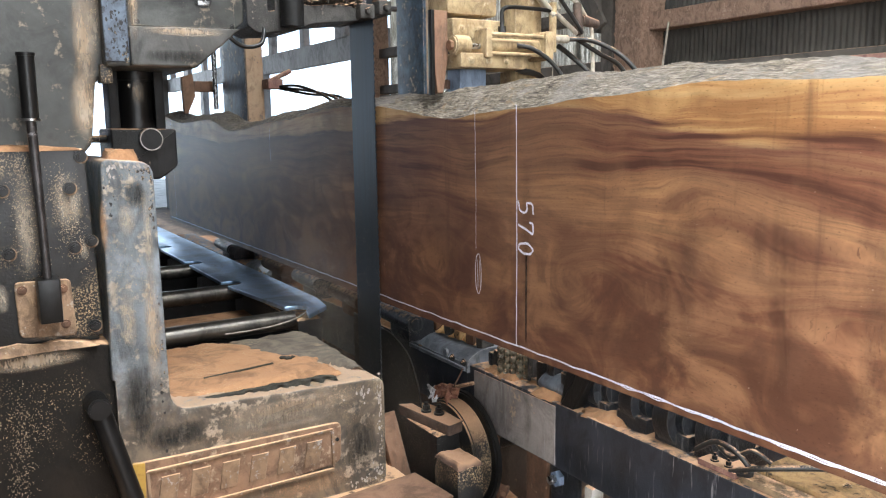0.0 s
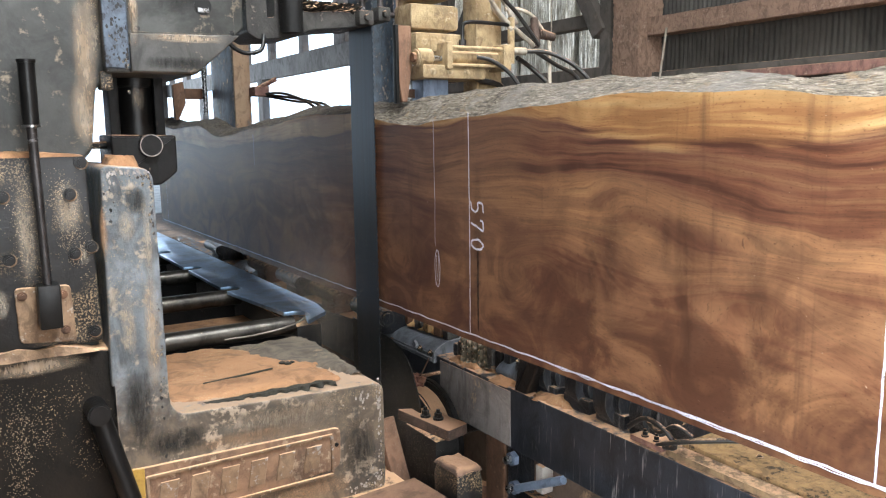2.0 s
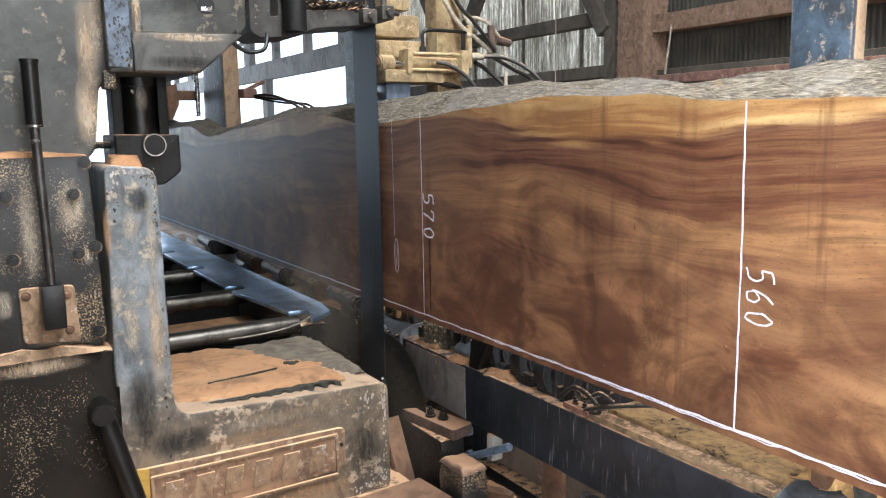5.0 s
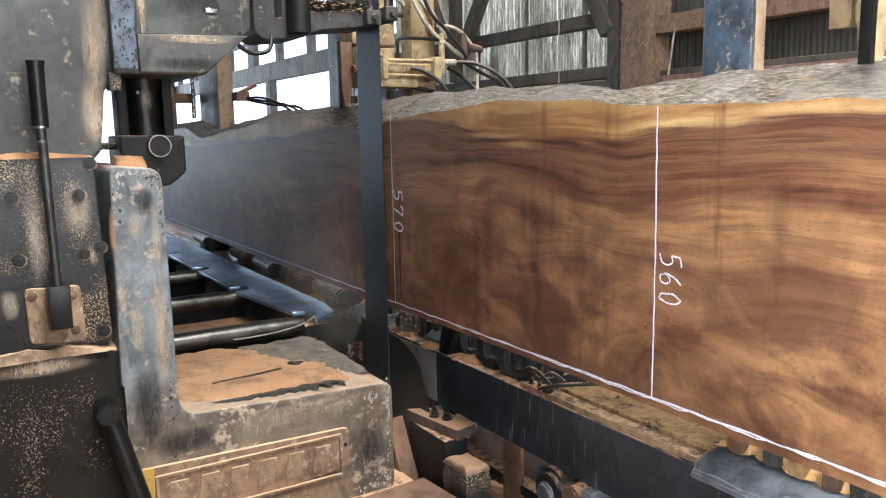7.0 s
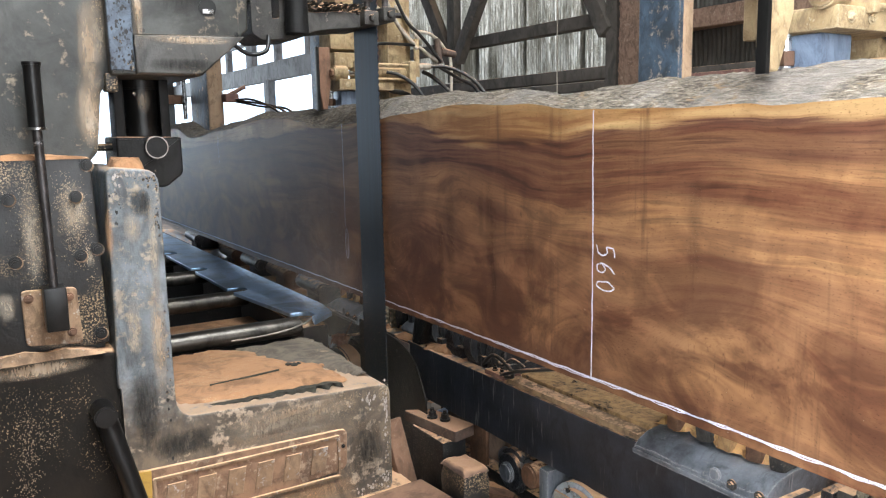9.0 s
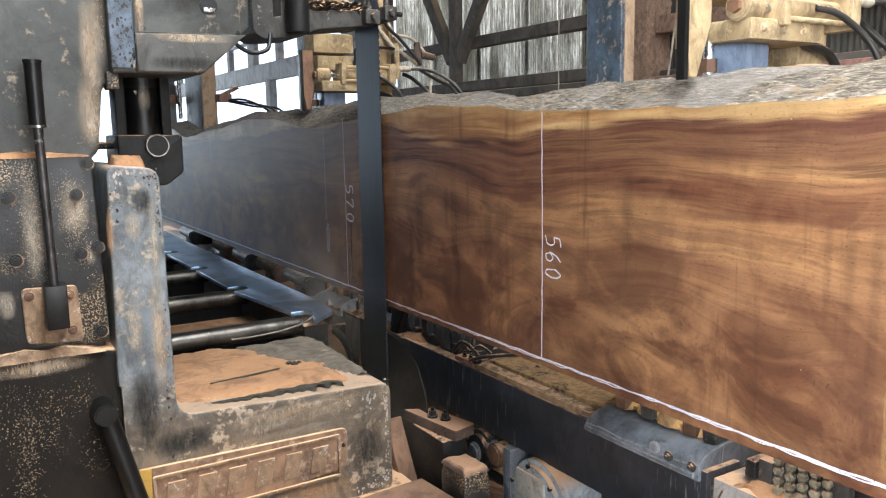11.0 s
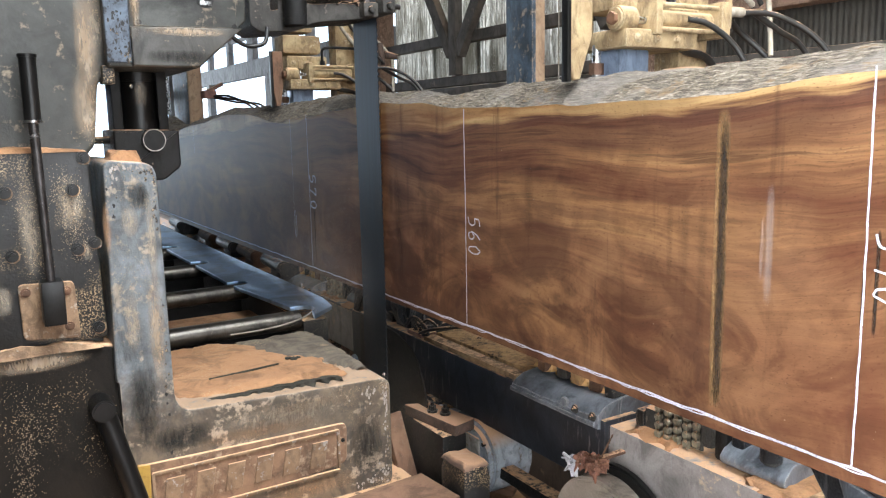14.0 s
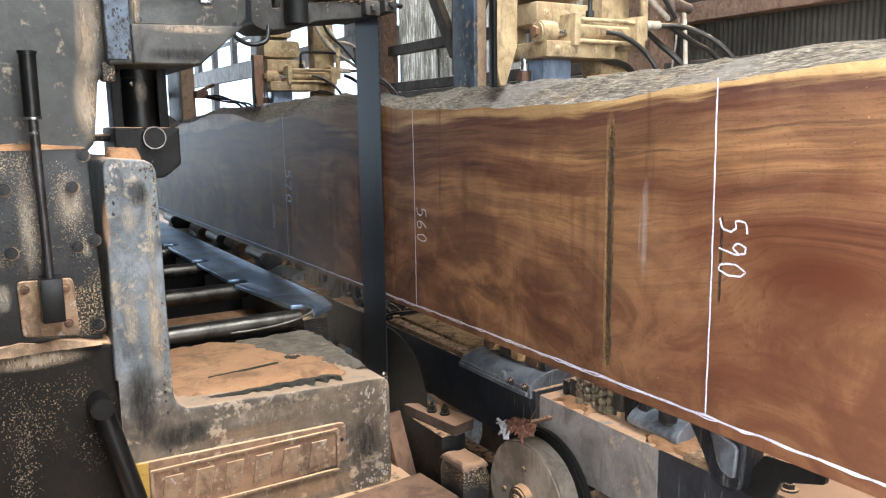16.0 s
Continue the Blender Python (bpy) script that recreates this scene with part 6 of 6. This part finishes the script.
def knee(y, dx=0.0, near=True, post=(1.265, 1.306, 0.313, 0.425), bite=0.0):
    """A carriage knee: channel post behind the slab, and the hydraulic dog that clamps it from above."""
    ob = group("carriage_knee", "chipped blue steel knee post with dusty yellow hydraulic clamp", "clamp post", grp="carriage knees")
    p = lambda name, bm, mat, label="": part(name, bm, mat, ob, label)
    if not near:
        p("post_foot", box(B(), 1.40, 1.50, 0.345, 0.74, 0.825, 0.985, 0.006), BLACK, "black foot under the post")
        p("foot_ledge", box(B(), 1.33, 1.50, 0.325, 0.74, 0.985, 0.9895, 0.001), BLACK)
        p("post", box(B(), 1.330, 1.345, 0.345, 0.74, 0.99, 2.9, 0.003), POST, "chipped blue-black broad post")
        p("post_side", box(B(), 1.332, 1.42, 0.325, 0.345, 0.99, 2.9, 0.003), POST_TAN, "tan dusty side of the post")
        dog = p("dog_plate", prism(B(), rounded([(1.14, 1.84), (1.20, 1.86), (1.21, 1.735), (1.165, 1.640), (1.145, 1.640)], [0.004] * 5), "y", 0.86, 0.90, 0.004), PLANK, "brown pointed dog plate")
        part("dog_arm", box(B(), 1.20, 1.34, 0.86, 0.90, 1.76, 1.82, 0.006), RUST, dog)
        p("bright_rod", rod(B(), (1.30, 0.78, 1.66), (1.30, 0.78, 2.1), 0.014, seg=14), BRIGHT, "bright piston rod")
        p("valve", box(B(), 1.40, 1.48, 0.20, 0.30, 1.75, 1.80, 0.008), PINK, "small faded red valve")
        p("valve_cap", rod(B(), (1.42, 0.22, 1.79), (1.52, 0.20, 1.84), 0.012, seg=12), PINK)
        for q in range(3):
            tube("hose", [(1.44, 0.24, 1.76), (1.52 + 0.03 * q, 0.10, 1.76 - 0.02 * q), (1.60 + 0.04 * q, -0.06, 1.70), (1.66 + 0.03 * q, -0.2, 1.60)], 0.007, HOSE, ob, "thin black hose")
        ob.location = (dx, y, 0)
        return ob
    a, b, c, e = post
    p("post_foot", box(B(), 1.40, 1.50, c, e, 0.825, 0.985, 0.006), BLACK, "black foot under the post")
    p("foot_ledge", box(B(), a, 1.50, c, e, 0.985, 0.9895, 0.001), BLACK)
    out = rounded([(a, e), (a, c), (a + 0.012, c), (a + 0.012, e - 0.02), (b, e - 0.02), (b, e)], [0.002] * 6, 2)
    p("post", prism(B(), out, "z", 0.99, 2.9, 0), POST, "chipped blue-black channel post")
    p("post_side", box(B(), a + 0.012, b, c, c + 0.018, 0.99, 2.9, 0.003), POST_TAN, "tan dusty side of the post")
    p("rear_frame", box(B(), 1.47, 1.57, 0.02, 0.10, 0.825, 2.9, 0.01), HYDRA, "yellow rear frame")
    p_dog = PLANK if y > 1 else HYDRA
    dog = p("dog_plate", prism(B(), rounded([(1.118 + bite, 1.86), (1.180 + bite * 0.7, 1.86), (1.180 + bite * 0.7, 1.735), (1.146 + bite, 1.640), (1.128 + bite, 1.640), (1.118 + bite, 1.70)], [0.004] * 6), "y", -0.004, 0.024, 0.004), p_dog, "pointed dusty dog plate")
    part("dog_edge", box(B(), 1.107 + bite, 1.1175 + bite, -0.008, 0.012, 1.635, 1.86, 0.002), BLACK_CLEAN, dog, "dark worn dog edge")
    p("guide_strip", box(B(), 1.27, 1.30, 0.125, 0.165, 1.71, 2.9, 0.004), HYDRA, "yellow guide strip")
    bm = B()
    box(bm, 1.236, 1.46, -0.045, 0.10, 1.708, 1.748, 0.008)
    p("lower_slide", bm, HYDRA, "dusty yellow slide block")
    box_ = p("slide_plate", box(B(), 1.262, 1.352, 0.0, 0.075, 1.62, 1.708, 0.004), SLIDE, "clean blue-grey sliding plate")
    p("bright_rod", rod(B(), (1.245, 0.055, 1.62), (1.245, 0.055, 1.72), 0.010, seg=14), BRIGHT)
    p("pin_nut", rod(B(), (1.245, 0.055, 1.655), (1.245, 0.055, 1.68), 0.017, seg=6), RUST)
    bm = rod(B(), (1.222, -0.022, 1.768), (1.275, -0.022, 1.768), 0.027, seg=28, bevel=0.004)
    cyl = p("end_cap", bm, HYDRA, "round yellow cylinder cap")
    part("cap_nut", rod(B(), (1.212, -0.022, 1.768), (1.224, -0.022, 1.768), 0.014, seg=6), RUST, cyl)
    p("piston_rod", rod(B(), (1.27, -0.022, 1.768), (1.32, -0.022, 1.768), 0.008, seg=14), BRIGHT)
    p("valve_plate", box(B(), 1.312, 1.332, -0.06, 0.035, 1.735, 1.815, 0.006), HYDRA)
    p("cylinder_barrel", rod(B(), (1.33, -0.022, 1.774), (1.52, -0.022, 1.774), 0.019, seg=22, bevel=0.003), HYDRA, "dusty hydraulic barrel")
    for dy, dz in ((-0.03, 0.026), (0.03, 0.026), (-0.03, -0.026), (0.03, -0.026)):
        p("tie_rod", rod(B(), (1.32, -0.022 + dy, 1.774 + dz), (1.53, -0.022 + dy, 1.774 + dz), 0.0055, seg=10), HYDRA)
    p("end_plate", box(B(), 1.515, 1.545, -0.065, 0.02, 1.735, 1.815, 0.006), HYDRA)
    bm = B()
    box(bm, 1.24, 1.42, 0.0, 0.11, 1.79, 1.845, 0.01), box(bm, 1.23, 1.40, 0.01, 0.12, 1.855, 1.93, 0.014), box(bm, 1.25, 1.36, 0.0, 0.1, 1.94, 2.3, 0.012)
    p("upper_block", bm, HYDRA, "sawdust-caked yellow valve block")
    for x in (1.27, 1.33, 1.39):
        for yy, z in ((-0.045, 1.728), (0.0, 1.818)):
            bm = B()
            hexbolt(bm, x, yy, z, 0.007, h=0.006)
            p("bolt", bm, HYDRA)
    tube("steel_pipe", [(1.385, -0.03, 1.80), (1.385, -0.03, 1.845), (1.387, -0.03, 1.868), (1.41, -0.035, 1.878), (1.50, -0.04, 1.878), (1.56, -0.04, 1.876)], 0.006, BLACK_CLEAN, ob, "bent black steel pipe")
    p("pipe_nut", rod(B(), (1.385, -0.03, 1.80), (1.385, -0.03, 1.825), 0.011, seg=6), BLACK_CLEAN)
    p("hose_fitting", rod(B(), (1.54, -0.03, 1.80), (1.62, -0.035, 1.80), 0.012, seg=12), HOSE_PALE)
    p("tee_fitting", rod(B(), (1.56, -0.04, 1.76), (1.56, -0.04, 1.90), 0.011, seg=12), HYDRA)
    tube("hose", [(1.43, -0.04, 1.775), (1.47, -0.06, 1.765), (1.52, -0.08, 1.73), (1.55, -0.10, 1.68), (1.57, -0.11, 1.60)], 0.0068, HOSE, ob, "black rubber hose")
    tube("hose", [(1.62, -0.035, 1.80), (1.69, -0.07, 1.795), (1.76, -0.12, 1.75), (1.80, -0.16, 1.68), (1.82, -0.18, 1.58)], 0.0072, HOSE, ob, "black rubber hose")
    tube("hose", [(1.60, -0.02, 1.78), (1.66, 0.0, 1.76), (1.71, -0.04, 1.70), (1.74, -0.10, 1.60)], 0.008, HOSE, ob)
    tube("pale_hose", [(1.58, -0.04, 1.88), (1.54, 0.0, 1.98), (1.46, 0.06, 2.08), (1.36, 0.1, 2.2)], 0.009, HOSE_PALE, ob, "pale dusty hose")
    tube("pale_hose", [(1.56, -0.05, 1.86), (1.52, 0.04, 1.96), (1.42, 0.10, 2.06), (1.33, 0.14, 2.16)], 0.009, HOSE_PALE, ob)
    tube("pale_hose", [(1.44, -0.02, 2.05), (1.475, -0.04, 1.959), (1.531, -0.04, 1.896), (1.593, -0.04, 1.856), (1.652, -0.04, 1.818)], 0.0075, HOSE_PALE, ob, "pale dusty hose")
    tube("hose", [(1.46, -0.06, 2.05), (1.509, -0.06, 1.961), (1.562, -0.06, 1.916), (1.609, -0.06, 1.869), (1.656, -0.06, 1.818)], 0.0065, HOSE, ob)
    tube("pale_hose", [(1.551, -0.02, 1.926), (1.601, -0.03, 1.928), (1.649, -0.04, 1.906), (1.697, -0.04, 1.854), (1.713, -0.04, 1.817), (1.70, -0.06, 1.70)], 0.0062, HOSE_PALE, ob)
    tube("hose", [(1.66, -0.04, 1.80), (1.697, -0.05, 1.778), (1.738, -0.06, 1.756), (1.798, -0.07, 1.728), (1.84, -0.09, 1.66)], 0.0072, HOSE, ob)
    tube("hose", [(1.40, 0.0, 1.735), (1.475, 0.0, 1.709), (1.544, 0.0, 1.695), (1.60, 0.0, 1.64)], 0.0095, HOSE, ob, "thick black hose behind the clamp")
    p("valve_body", rod(B(), (1.651, -0.04, 1.906), (1.662, -0.04, 1.812), 0.013, seg=16, bevel=0.003), DIM_RUST, "dusty brown hose valve")
    p("valve_knob", rod(B(), (1.67, -0.04, 1.858), (1.735, -0.04, 1.848), 0.017, 0.013, 16, 0.004), DIM_RUST)
    tube("pale_hose", [(1.42, 0.02, 1.66), (1.47, 0.0, 1.665), (1.52, -0.02, 1.66), (1.55, -0.03, 1.62)], 0.009, HOSE_PALE, ob)
    ob.location = (dx, y, 0)
    return ob


moving.append(knee(0.0))
moving.append(knee(1.85, -0.05, True, (1.39, 1.46, 0.41, 0.59), 0.06))
moving.append(knee(3.66, -0.02, False))
moving.append(knee(-1.9))

# ---- rails and foundation under the carriage ----
def rail(x):
    bm = prism(B(), rounded([(x - 0.05, 0.33), (x + 0.05, 0.33), (x + 0.045, 0.345), (x + 0.01, 0.355), (x + 0.01, 0.39), (x + 0.03, 0.40), (x + 0.03, 0.424), (x - 0.03, 0.424), (x - 0.03, 0.40), (x - 0.01, 0.39), (x - 0.01, 0.355), (x - 0.045, 0.345)], [0.003] * 12, 2), "y", -5.0, 12.0, 0)
    return tagged(part("rail", bm, STEEL), "worn steel carriage rail", "rail", kind="structure")


rail(1.20), rail(1.90)
tagged(part("rail_foundation", box(B(), 1.08, 1.32, -5, 12, 0.0, 0.33, 0.01), FLOOR), "sawdust-covered rail foundation", "foundation", kind="structure")
tagged(part("rail_foundation", box(B(), 1.78, 2.02, -5, 12, 0.0, 0.33, 0.01), FLOOR), "sawdust-covered rail foundation", "foundation", kind="structure")
bm = B()
heap(bm, 1.30, 3.6, -4.0, 11.5, 0.02, 0.10, 60, 160, 0.05, 21)
tagged(part("sawdust_drift", bm, SAWDUST), "drift of sawdust along the track", "sawdust", kind="stuff")
for i, (x, y, a) in enumerate(((1.45, 1.9, 20), (1.55, 1.5, 65), (1.5, 1.1, -15), (1.62, 2.4, 40))):
    ob = tagged(part("wood_offcut", box(B(), -0.03, 0.03, -0.14, 0.14, -0.012, 0.012, 0.003), PLANK), "small wood offcut in the sawdust", "offcut")
    ob.matrix_world = pose(x, y, 0.155, 4, 3, a)


def dust_cloud(n, spot, spread, size, seed):
    """Fine sawdust in the air: tiny grains, thick at the middle of the cloud."""
    rnd = random.Random(seed)
    vs, fs = [], []
    for i in range(n):
        c = [spot[q] + rnd.gauss(0, spread[q]) for q in range(3)]
        c[0] = min(c[0], 1.088)
        if c[2] < 0.9 and c[0] < 0.98:
            continue
        s = size * rnd.uniform(0.5, 1.2)
        b = len(vs)
        vs += [(c[0] + rnd.uniform(-s, s), c[1] + rnd.uniform(-s, s), c[2] + rnd.uniform(-s, s)) for _ in range(4)]
        fs += [(b, b + 1, b + 2), (b, b + 3, b + 1), (b, b + 2, b + 3), (b + 1, b + 3, b + 2)]
    me = bpy.data.meshes.new("sawdust_cloud")
    me.from_pydata(vs, [], fs)
    me.materials.append(AIR_DUST)
    return tagged(new("sawdust_cloud", me), "fine grey sawdust drifting in the air beside the blade", "sawdust", kind="stuff")


AIR_DUST = surface("airborne_sawdust", (0.50, 0.42, 0.34), (0.45, 0.37, 0.29), (0.55, 0.45, 0.36), 6, 0.95, 0.0, 0.6)
CLOUDS = [dust_cloud(120000, (1.00, 2.42, 1.00), (0.07, 0.14, 0.15), 0.0005, 1), dust_cloud(26000, (0.98, 2.9, 1.22), (0.09, 0.38, 0.20), 0.0005, 2), dust_cloud(36000, (1.08, 2.00, 0.72), (0.04, 0.10, 0.11), 0.0004, 3)]


def motions():
    for ob in moving:
        base = ob.matrix_basis.copy()
        walk(ob, [(t, Matrix.Translation((0, s, 0)) @ base) for t, s in TRAVEL])
    for i, ob in enumerate(CLOUDS):
        walk(ob, [(t, Matrix.Translation((0.006 * math.sin(1.9 * t + i), 0.02 * math.sin(1.3 * t + 2 * i), 0.015 * math.sin(1.1 * t + i)))) for t in range(17)])
    rows = []
    for (ta, sa), (tb, sb) in zip(TRAVEL, TRAVEL[1:]):
        n = max(1, math.ceil((tb - ta) / 0.6))
        rows += [(ta + (tb - ta) * q / n, sa + (sb - sa) * q / n) for q in range(n)]
    rows.append(TRAVEL[-1])
    for whl, y in WHEELS:
        walk(whl, [(t, pose(1.20, y, 0.583, -math.degrees(s / 0.158))) for t, s in rows])


motions()
